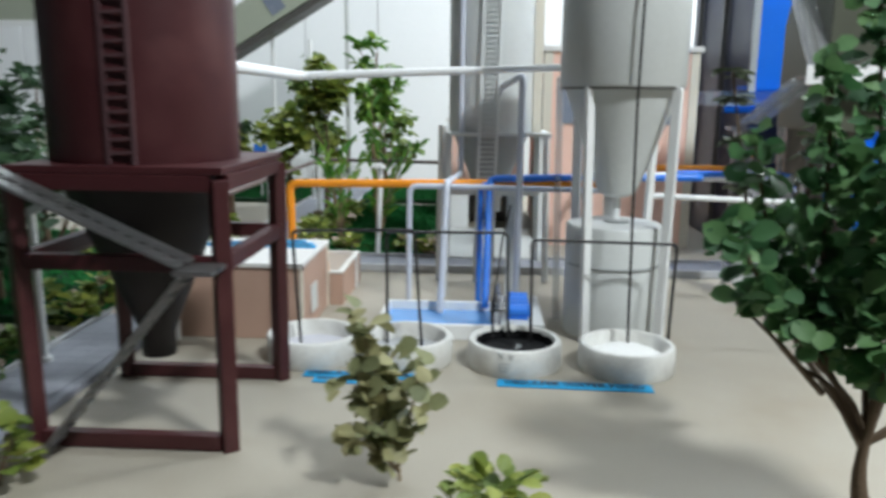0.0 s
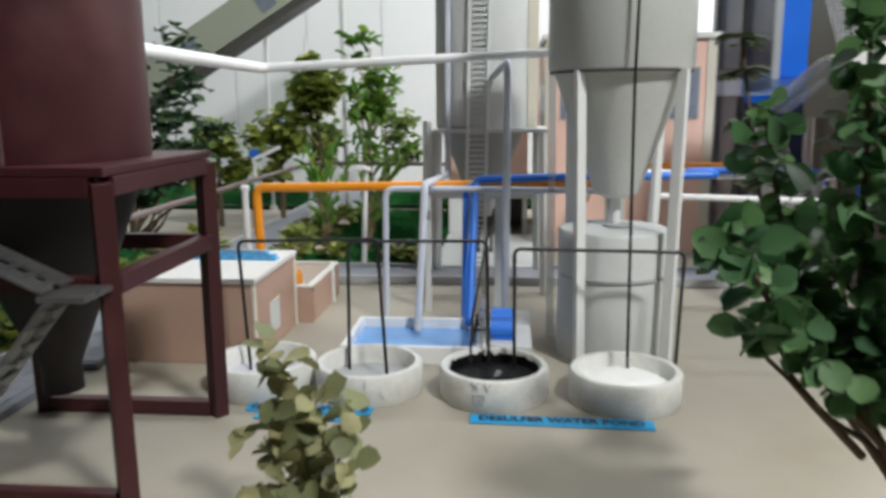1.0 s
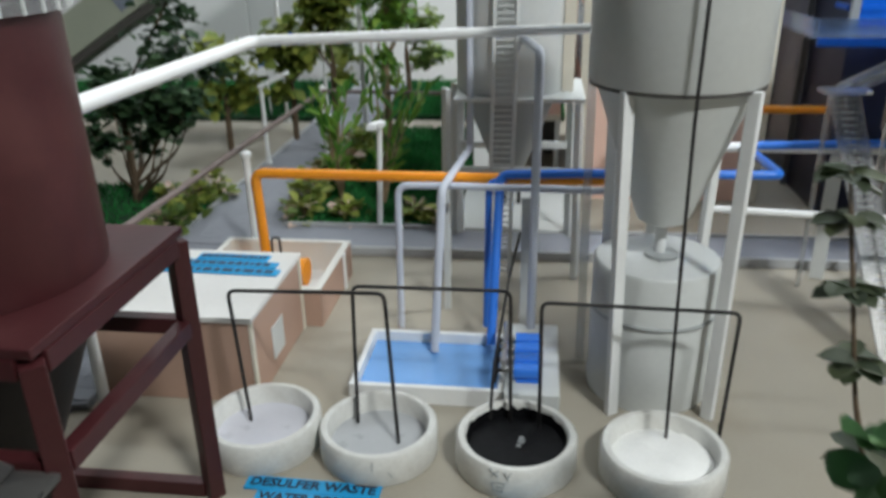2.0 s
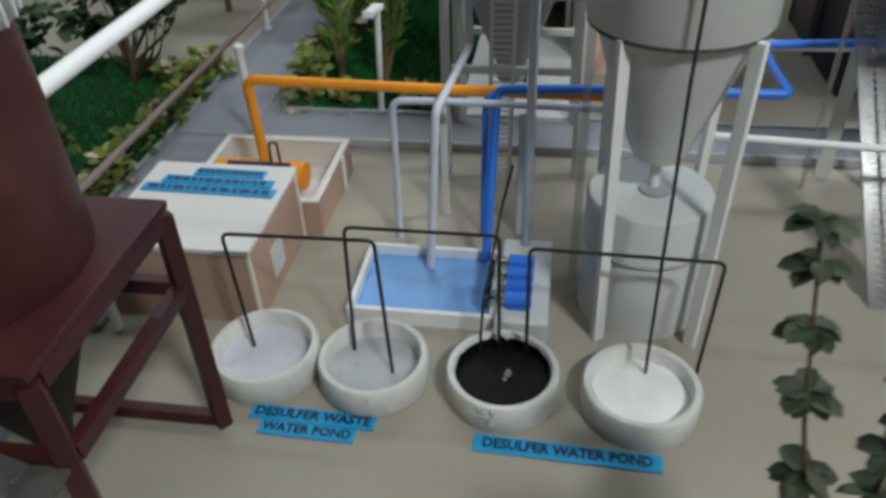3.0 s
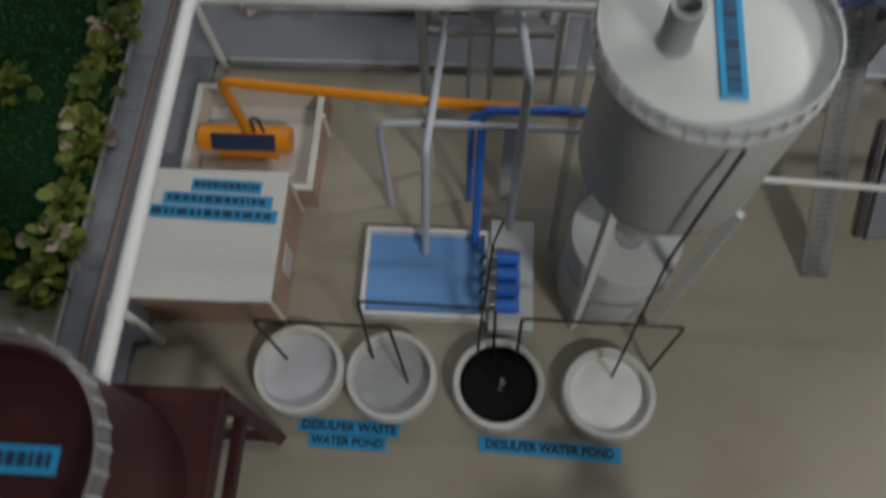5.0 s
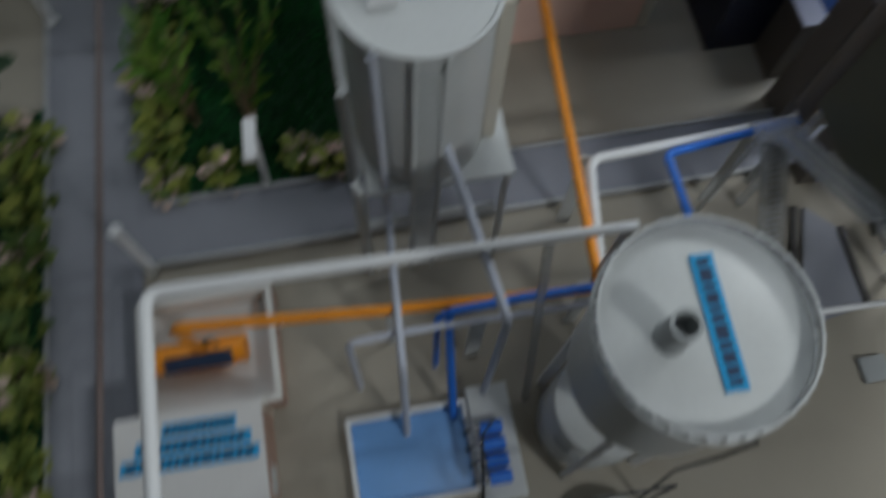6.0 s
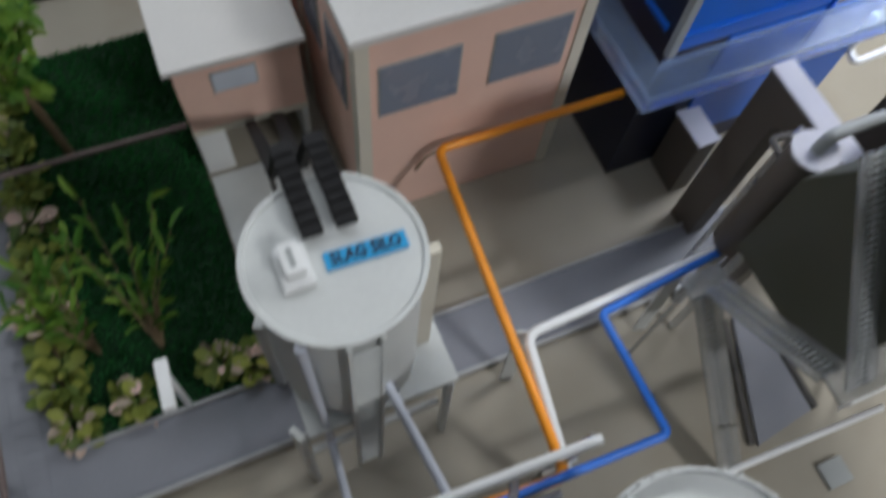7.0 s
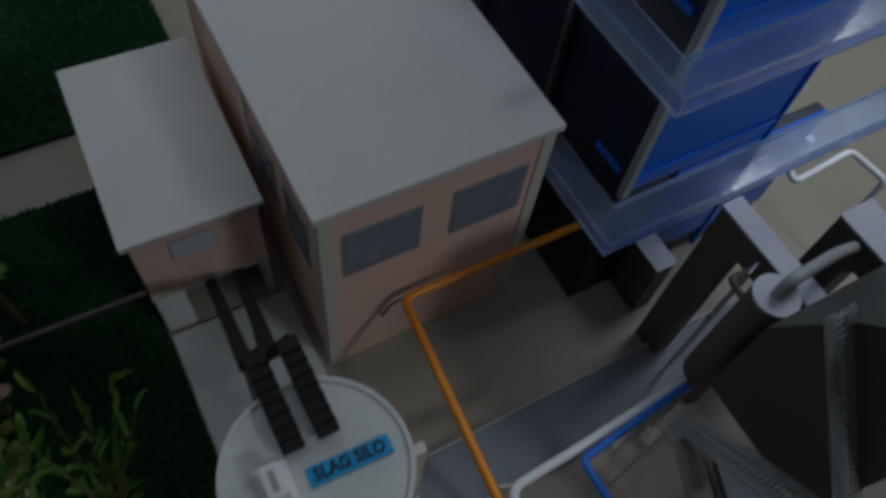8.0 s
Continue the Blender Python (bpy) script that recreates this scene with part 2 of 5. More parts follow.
def lathe(profile, seg=48, centre=(0, 0), bm=None):
    """Turns (r, z) pairs round an upright axis; closes ends where r is 0."""
    bm = bm or bmesh.new()
    rings = []
    for r, z in profile:
        if r <= 1e-6:
            rings.append([bm.verts.new((centre[0], centre[1], z))])
        else:
            rings.append([bm.verts.new((centre[0] + r * math.cos(2 * math.pi * i / seg), centre[1] + r * math.sin(2 * math.pi * i / seg), z)) for i in range(seg)])
    for p, q in zip(rings, rings[1:]):
        for i in range(seg):
            j = (i + 1) % seg
            if len(p) == 1 and len(q) == 1:
                continue
            if len(p) == 1:
                bm.faces.new((p[0], q[j], q[i]))
            elif len(q) == 1:
                bm.faces.new((p[i], p[j], q[0]))
            else:
                bm.faces.new((p[i], p[j], q[j], q[i]))
    bmesh.ops.recalc_face_normals(bm, faces=bm.faces)
    return bm


def rounded(pts, radius, steps=6):
    pts = [Vector(p) for p in pts]
    if radius <= 0 or len(pts) < 3:
        return pts
    out = [pts[0]]
    for a, b, c in zip(pts, pts[1:], pts[2:]):
        r = min(radius, (a - b).length * 0.45, (c - b).length * 0.45)
        p, q = b + (a - b).normalized() * r, b + (c - b).normalized() * r
        for i in range(steps + 1):
            t = i / steps
            out.append((1 - t) ** 2 * p + 2 * t * (1 - t) * b + t * t * q)
    out.append(pts[-1])
    return out


def tube(pts, r, seg=12, bend=0.08, bm=None, taper=None):
    """A round pipe along a line with rounded bends; taper: the radius at its end."""
    bm = bm or bmesh.new()
    line = rounded(pts, bend)
    rings, ref = [], None
    n = len(line)
    for i, p in enumerate(line):
        d = (line[min(i + 1, n - 1)] - line[max(i - 1, 0)]).normalized()
        if ref is None:
            ref = d.orthogonal().normalized()
        ref = (ref - d * ref.dot(d)).normalized()
        side = d.cross(ref)
        rad = r if taper is None else r + (taper - r) * i / (n - 1)
        rings.append([bm.verts.new(p + (ref * math.cos(a) + side * math.sin(a)) * rad) for a in (2 * math.pi * k / seg for k in range(seg))])
    for p, q in zip(rings, rings[1:]):
        for i in range(seg):
            j = (i + 1) % seg
            bm.faces.new((p[i], p[j], q[j], q[i]))
    bm.faces.new(rings[0][::-1])
    bm.faces.new(rings[-1])
    bmesh.ops.recalc_face_normals(bm, faces=bm.faces)
    return bm


def prism(outline, axis, a, b, bevel=0.0):
    """A plate or block: an outline of (u, v) pushed along an axis from a to b."""
    bm = bmesh.new()
    put = {"x": lambda u, v, w: (w, u, v), "y": lambda u, v, w: (u, w, v), "z": lambda u, v, w: (u, v, w)}[axis]
    lo = [bm.verts.new(put(u, v, a)) for u, v in outline]
    hi = [bm.verts.new(put(u, v, b)) for u, v in outline]
    n = len(outline)
    bm.faces.new(lo), bm.faces.new(hi[::-1])
    for i in range(n):
        bm.faces.new((lo[i], hi[i], hi[(i + 1) % n], lo[(i + 1) % n]))
    bmesh.ops.recalc_face_normals(bm, faces=bm.faces)
    if bevel:
        bmesh.ops.bevel(bm, geom=list(bm.edges), offset=bevel, segments=2, affect="EDGES", profile=0.7)
    return bm


def shell_box(x0, x1, y0, y1, z0, z1, wall, floor):
    """An open tray with thick walls."""
    bm = bmesh.new()
    o = [(x0, y0), (x1, y0), (x1, y1), (x0, y1)]
    i = [(x0 + wall, y0 + wall), (x1 - wall, y0 + wall), (x1 - wall, y1 - wall), (x0 + wall, y1 - wall)]
    rows = [[bm.verts.new((*p, z)) for p in ps] for ps, z in ((o, z0), (o, z1), (i, z1), (i, z0 + floor))]
    for p, q in zip(rows, rows[1:]):
        for k in range(4):
            bm.faces.new((p[k], p[(k + 1) % 4], q[(k + 1) % 4], q[k]))
    bm.faces.new(rows[0]), bm.faces.new(rows[-1])
    bmesh.ops.recalc_face_normals(bm, faces=bm.faces)
    bmesh.ops.bevel(bm, geom=list(bm.edges), offset=min(0.012, wall * 0.3), segments=2, affect="EDGES", profile=0.7)
    return bm


def words(text, height, parent, at, turn=0.0, tilt=0.0, mat=INK, width=None, name="lettering"):
    """Printed capitals as a thin mesh, centred at a place of the parent."""
    data = bpy.data.curves.new("words", "FONT")
    data.body, data.size, data.align_x, data.align_y, data.offset = text, height * 1.38, "CENTER", "CENTER", height * 0.045
    data.extrude, data.resolution_u = 0.0, 2
    tmp = bpy.data.objects.new("words", data)
    me = bpy.data.meshes.new_from_object(tmp)
    bpy.data.objects.remove(tmp)
    xs = [v.co.x for v in me.vertices]
    span = max(xs) - min(xs)
    k = (width / span) if width else 1.0
    m = Matrix.Translation(Vector(at) * U) @ pose(0, 0, 0, tilt, 0, turn) @ Matrix.Diagonal((k * U, U, U, 1))
    me.transform(m)
    me.materials.append(mat)
    ob = new(name, me)
    ob.parent = parent
    ob["label"] = "black printed capitals"
    return ob


def label_strip(name, at, w, h, text, label, turn=0.0, group="", letter=0.62, width=0.9):
    """A strip of blue paper with black capitals, lying on a level face."""
    t = thing(name, at, label, "label", group, turn)
    part("paper", box(-w / 2, w / 2, -h / 2, h / 2, 0, 0.012, 0.003), LABEL, t)
    words(text, h * letter, t, (0, 0, 0.0155), width=w * width)
    return t


# ---------------------------------------------------------------- leaves and plants
# along, across and lift of the blade's corners, the middle last
LEAF_OUTLINE = ((0, 0, 0), (0.16, 0.34, 0.09), (0.5, 0.52, 0.11), (0.84, 0.36, 0.03), (1.0, 0, -0.12), (0.84, -0.36, 0.03), (0.5, -0.52, 0.11), (0.16, -0.34, 0.09), (0.5, 0, -0.03))


def leaf_mesh(spots, mat, name="leaves"):
    """spots: (place, along, up, length, width); each a cupped blade of six corners."""
    vs, fs = [], []
    for p, d, up, ln, w in spots:
        d = d.normalized()
        s = d.cross(up)
        s = s.normalized() if s.length > 1e-4 else d.orthogonal().normalized()
        n = s.cross(d)
        b = len(vs)
        for a, c, e in LEAF_OUTLINE:
            vs.append((p + d * (a * ln) + s * (c * w) + n * (e * ln)) * U)
        fs += [(b + i, b + (i + 1) % 8, b + 8) for i in range(8)]
    me = bpy.data.meshes.new(name)
    me.from_pydata([tuple(v) for v in vs], [], fs)
    me.shade_smooth()
    me.materials.append(mat)
    return me


def rand_dir(rng, flat=0.6):
    a = rng.uniform(0, 2 * math.pi)
    return Vector((math.cos(a), math.sin(a), rng.uniform(-flat, flat))).normalized()


def whorls(rng, line, step, size, spots, per=4, droop=0.1, start=0.0, wild=0.0):
    """Leaves in whorls along a shoot."""
    total = sum((b - a).length for a, b in zip(line, line[1:]))
    s = start
    last = False
    while not last:
        last = s > total
        left, p = s, line[-1]
        for a, b in zip(line, line[1:]):
            if left <= (b - a).length:
                p = a + (b - a).normalized() * left
                break
            left -= (b - a).length
        off = rng.uniform(0, 6.28)
        for k in range(per):
            a = off + 2 * math.pi * k / per + rng.uniform(-0.4, 0.4)
            d = Vector((math.cos(a), math.sin(a), rng.uniform(-0.35, 0.45) * (1 + 1.6 * wild) - droop))
            ln = size * rng.uniform(0.7, 1.25)
            k = 0.3 + 1.1 * wild
            off_stem = Vector((rng.gauss(0, 0.32), rng.gauss(0, 0.32), rng.gauss(0, 0.32))) * size * wild
            spots.append((p + d * size * 0.12 + off_stem, d, Vector((rng.uniform(-k, k), rng.uniform(-k, k), 1)), ln, ln * rng.uniform(0.75, 1.0)))
        s += step * rng.uniform(0.75, 1.25)


def tiers(rng, line, heights, size, spots, per):
    """Flat rings of drooping leaves at given heights on an upright shoot."""
    for z in heights:
        p = line[-1]
        for a, b in zip(line, line[1:]):
            if a.z <= z <= b.z:
                p = a.lerp(b, (z - a.z) / (b.z - a.z))
        off = rng.uniform(0, 6.28)
        for k in range(per):
            a = off + 2 * math.pi * k / per + rng.uniform(-0.25, 0.25)
            d = Vector((math.cos(a), math.sin(a), rng.uniform(-0.35, 0.15)))
            ln = size * rng.uniform(0.75, 1.15)
            spots.append((p + Vector((0, 0, rng.uniform(-0.018, 0.018))), d, Vector((rng.uniform(-0.3, 0.3), rng.uniform(-0.3, 0.3), 1)), ln, ln * rng.uniform(0.6, 0.8)))


def plant(name, at, shoots, mat, label, category, size, step, per=4, stem=0.02, bark=BARK, trunk=None, seed=0, group="", bare=None, second=None, wild=0.0):
    """A stem with shoots, each a list of places, and whorls of leaves on every shoot."""
    rng = random.Random(seed)
    t = thing(name, at, label, category, group)
    bm = bmesh.new()
    if trunk:
        part("trunk", tube(trunk[0], trunk[1], 10, 0.1, None, trunk[2]), BARK, t, "rough brown trunk", smooth=True)
    for line, *_ in shoots:
        tube(line, stem, 6, 0.05, bm, stem * 0.45)
    part("stem", bm, bark, t, smooth=True)
    spots, other = [], []
    for i, (line, first, *own) in enumerate(shoots):
        pts = [Vector(p) for p in line]
        far = second and i < second[0]
        if far:
            tiers(rng, pts, own[0], second[3], other, own[1])
        else:
            whorls(rng, pts, step, size, spots, per, start=first, wild=wild)
    ob = new("leaves", leaf_mesh([s for s in spots if not bare or s[0].z > bare(s[0])], mat))
    ob.parent = t
    if other:
        ob = new("leaves", leaf_mesh(other, second[1]))
        ob.parent = t
        ob["label"] = second[2]
    return t


# ---------------------------------------------------------------- the large structure
structure("ground", box(-9.5, 9.5, -3.3, 12.2, -0.35, 0.0, 0.02), BOARD, "beige sanded board that carries the whole plant model", "base board")
structure("table_apron", box(-9.3, 9.3, -3.1, 12.1, -9.0, -0.36, 0.02), TABLE, "brown panelled stand under the model board", "table")
structure("floor", box(-34, 34, -26, 34, -9.4, -9.01, 0), HALL_FLOOR, "grey floor of the exhibition hall", "floor")
# unseen room shell, added; its grey is chosen to hold down bounced light
structure("ceiling", box(-34, 34, -26, 34, 20.0, 20.4, 0), HALL_WALL, "plain grey hall ceiling added out of view", "ceiling")
structure("wall_west", box(-34.4, -34.01, -26, 34, -9, 20, 0), HALL_WALL, "plain grey hall wall added out of view", "wall")
structure("wall_east", box(34.01, 34.4, -26, 34, -9, 20, 0), HALL_WALL, "plain grey hall wall added out of view", "wall")
structure("wall_south", box(-34, 34, -26.4, -26.01, -9, 20, 0), HALL_WALL, "plain grey hall wall added out of view", "wall")
structure("wall_north", box(-34, 34, 34.01, 34.4, -9, 20, 0), HALL_WALL, "plain grey hall wall added out of view", "wall")

BACK = thing("partition", (0, 12.6, -9.0), "white panelled partition standing behind the model table", "partition", kind="structure")
for i in range(16):
    x = -14.13 + i * 1.652
    part("panel", box(x + 0.012, x + 1.64, 0, 0.3, 0.02, 22.0, 0.02), HALL, BACK)
    part("seam", box(x - 0.008, x + 0.008, 0.02, 0.26, 0.02, 22.0, 0), SEAM, BACK)


def ceiling_light(x, y, z, w, d):
    t = thing("ceiling_light", (x, y, z), "white glowing ceiling panel added out of view", "ceiling light", "hall ceiling lights")
    part("frame", shell_box(-w / 2, w / 2, -d / 2, d / 2, 0, 0.8, 0.2, 0.1), WHITE, t)
    part("diffuser", box(-w / 2 + 0.25, w / 2 - 0.25, -d / 2 + 0.25, d / 2 - 0.25, -0.06, -0.01, 0), PANEL_GLOW, t)
    return t


# glowing panels added out of view, they lift the room's ambient light
for x, y in ((-10, 0), (16, 16), (-14, 18)):
    ceiling_light(x, y, 19.2, 9, 2.4)


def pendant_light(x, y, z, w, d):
    """A long white housing added over an unseen lamp, hung on two rods."""
    t = thing("pendant_light", (x, y, z), "long white housing added over an unseen lamp", "pendant light", "hall pendant lights")
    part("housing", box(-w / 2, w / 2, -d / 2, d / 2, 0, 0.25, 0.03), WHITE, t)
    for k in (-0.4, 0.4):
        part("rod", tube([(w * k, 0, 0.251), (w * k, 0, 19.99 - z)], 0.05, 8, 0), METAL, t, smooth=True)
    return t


# one made-up housing above each of the four unseen area lamps
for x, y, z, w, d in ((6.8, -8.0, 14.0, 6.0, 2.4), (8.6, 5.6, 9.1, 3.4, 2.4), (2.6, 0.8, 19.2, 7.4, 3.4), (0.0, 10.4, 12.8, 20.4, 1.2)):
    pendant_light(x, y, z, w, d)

# paved paths: a bed, kerbs and single slabs
PATHS = thing("pavement", (0, 0, 0), "grey paved footpath with pale kerbs between the lawns", "pavement", kind="structure")
P_X0, P_X1, P_Y0, P_Y1 = -3.32, -2.39, 3.3, 3.85
part("bed", prism([(P_X0, -3.25), (-2.73, -3.25), (-2.73, 0.6), (-2.63, 0.62), (-2.63, 1.85), (-2.53, 1.86), (-2.53, P_Y0), (4.6, P_Y0), (4.6, P_Y1), (P_X1, P_Y1), (P_X1, 11.8), (P_X0, 11.8)], "z", 0.004, 0.05), BED, PATHS)
for nm, b in (("kerb", (P_X1, 4.6, P_Y0 - 0.035, P_Y0, 0.002, 0.085)), ("kerb", (P_X1, -0.62, P_Y1, P_Y1 + 0.035, 0.002, 0.09)),
              ("kerb", (P_X1, P_X1 + 0.035, P_Y1 + 0.035, 11.8, 0.002, 0.09)), ("kerb", (P_X0 - 0.035, P_X0, -3.25, 11.8, 0.002, 0.09)),
              ("kerb", (0.6, 4.6, P_Y1, P_Y1 + 0.03, 0.002, 0.08))):
    part(nm, box(*b, 0.006), KERB, PATHS)

# lawns with flocked fibres
LAWNS = ((P_X1 + 0.036, -0.62, P_Y1 + 0.036, 7.95), (-9.4, P_X0 - 0.036, 1.0, 5.0), (-9.4, P_X0 - 0.036, -3.2, 0.4), (P_X1 + 0.036, 0.6, 8.8, 11.8), (-9.4, P_X0 - 0.036, 8.6, 11.8))
rng = random.Random(5)
for i, (x0, x1, y0, y1) in enumerate(LAWNS):
    g = thing("lawn", (x0, y0, 0.0), "dark green flocked artificial lawn", "lawn", "lawns", kind="structure")
    part("turf", box(0, x1 - x0, 0, y1 - y0, 0.003, 0.07, 0.01), TURF, g)
    spots = []
    for _ in range(int(min(13000, 1500 * (x1 - x0) * (y1 - y0)))):
        d = Vector((rng.uniform(-0.35, 0.35), rng.uniform(-0.35, 0.35), 1))
        ln = rng.uniform(0.03, 0.07)
        spots.append((Vector((rng.uniform(0, x1 - x0), rng.uniform(0, y1 - y0), 0.068)), d, Vector((rng.uniform(-1, 1), rng.uniform(-1, 1), 0.1)), ln, 0.02))
    fib = new("fibres", leaf_mesh(spots, TUFT, "fibres"))
    fib.parent = g
    fib["kind"] = "stuff"


def bars(parent, w, h, n, seed, z):
    """Unreadable print: small dark bars in a row."""
    rng = random.Random(seed)
    x = -w * 0.46
    bm = bmesh.new()
    while x < w * 0.45:
        ln = rng.uniform(0.05, 0.16) * w * 6 / n
        x1 = min(x + ln, w * 0.46)
        box(x, x1, -h * 0.26, h * 0.26, z, z + 0.003, 0, bm)
        x = x1 + w * 0.02
    part("lettering", bm, LABEL_DARK, parent, "small dark print that cannot be read")


def bar_label(name, at, w, h, label, turn=0.0, seed=0, n=10, group=""):
    t = thing(name, at, label, "label", group, turn)
    part("paper", box(-w / 2, w / 2, -h / 2, h / 2, 0, 0.012, 0.003), LABEL, t)
    bars(t, w, h, n, seed, 0.0125)
    return t


# ---------------------------------------------------------------- the red coal hopper on its frame
def red_hopper():
    t = thing("hopper_tower", (-2.028, -0.605, 0), "maroon painted steel hopper tower on a square four-legged frame", "hopper")
    s, w = 0.55, 0.085
    corners = [(-s, -s), (s, -s), (s, s), (-s, s)]
    for x, y in corners:
        part("leg", beam((x * 0.985, y * 0.98, 0), (x, y, 1.495), w), MAROON, t)
    for z, k in ((0.05, 0.985), (1.05, 0.995), (1.475, 1.0)):
        for i, ((x0, y0), (x1, y1)) in enumerate(zip(corners, corners[1:] + corners[:1])):
            if z < 0.1 and i % 2:
                continue
            d = Vector((x1 - x0, y1 - y0, 0)).normalized() * w * 0.5
            part("rail", beam((x0 * k + d.x, y0 * k + d.y, z), (x1 * k - d.x, y1 * k - d.y, z), 0.07, 0.085), MAROON, t)
    part("top_plate", box(-s - 0.03, s + 0.03, -s - 0.03, s + 0.03, 1.52, 1.56, 0.008), MAROON, t)
    part("cylinder", lathe([(0, 1.561), (0.518, 1.561), (0.524, 1.6), (0.524, 2.62), (0.504, 2.62), (0.504, 2.45), (0, 2.45)], 64, (-0.056, 0)), MAROON, t, smooth=True)
    part("funnel", lathe([(0, 1.515), (0.50, 1.515), (0.47, 1.43), (0.10, 0.50), (0.10, 0.36), (0.085, 0.36), (0.08, 0.45), (0, 0.45)], 48, (-0.062, 0)), MAROON_SHADED, t, smooth=True)
    # ladder up the drum
    lx, ly = 0.045, -0.535
    lad = bmesh.new()
    for k in (-1, 1):
        beam((lx + 0.068 * k, ly, 1.562), (lx + 0.068 * k, ly, 2.6), 0.02, 0.02, 0.003, lad)
    for i in range(14):
        beam((lx - 0.068, ly, 1.62 + i * 0.07), (lx + 0.068, ly, 1.63 + i * 0.07), 0.014, 0.014, 0, lad)
    part("ladder", lad, MAROON_PALE, t, "pale maroon rung ladder")
    # clear railing round the rim
    rail = lathe([(0.546, 2.58), (0.562, 2.58), (0.562, 2.70), (0.546, 2.70), (0.546, 2.58)], 64, (-0.062, 0))
    part("rim_railing", rail, ACRYLIC, t, "clear acrylic rim railing", smooth=True)
    for i in range(36):
        a = 2 * math.pi * i / 36
        x, y = -0.062 + 0.567 * math.cos(a), 0.567 * math.sin(a)
        part("baluster", beam((x, y, 2.58), (x, y, 2.7), 0.01, 0.008, 0), LIGHTGREY, t)
    return t


red_hopper()
bar_label("label", (-2.06, -0.55, 2.452), 0.5, 0.12, "blue paper label on the hopper's lid with faint print", 0, 4)


def acrylic_stair():
    t = thing("stairway", (-2.0, -1.33, 0), "clear acrylic zigzag stairway leaning beside the hopper frame", "stairway")
    flights = (((-0.46, 0, 0.0), (0.40, 0, 1.04)), ((0.40, 0, 1.09), (-0.62, 0.0, 1.56)))
    for a, b in flights:
        for k in (-0.07, 0.07):
            part("stringer", beam((a[0], a[1] + k, a[2]), (b[0], b[1] + k, b[2]), 0.016, 0.09, 0.003, up=(0, 1, 0)), ACRYLIC_DULL, t)
        for i in range(14):
            p = Vector(a).lerp(Vector(b), (i + 0.5) / 14)
            part("tread", box(p.x - 0.025, p.x + 0.025, p.y - 0.062, p.y + 0.062, p.z - 0.005, p.z + 0.005, 0), ACRYLIC_DULL, t)
    part("landing", box(0.36, 0.56, -0.09, 0.13, 1.045, 1.07, 0.004), ACRYLIC_DULL, t)
    return t


acrylic_stair()


# ---------------------------------------------------------------- the four round ponds, their wires and labels
def strokes(pond_ring, r, lines):
    """Dark glyph-like strokes drawn on the outside of a pond ring: angle and height of both ends."""
    bm = bmesh.new()
    for a, z, b, w in lines:
        a, b = radians(a), radians(b)
        beam(((r + 0.001) * math.cos(a), (r + 0.001) * math.sin(a), z), ((r + 0.001) * math.cos(b), (r + 0.001) * math.sin(b), w), 0.011, 0.004, 0, bm)
    part("glyph_mark", bm, GREY, pond_ring, "dark grey glyph-like strokes")


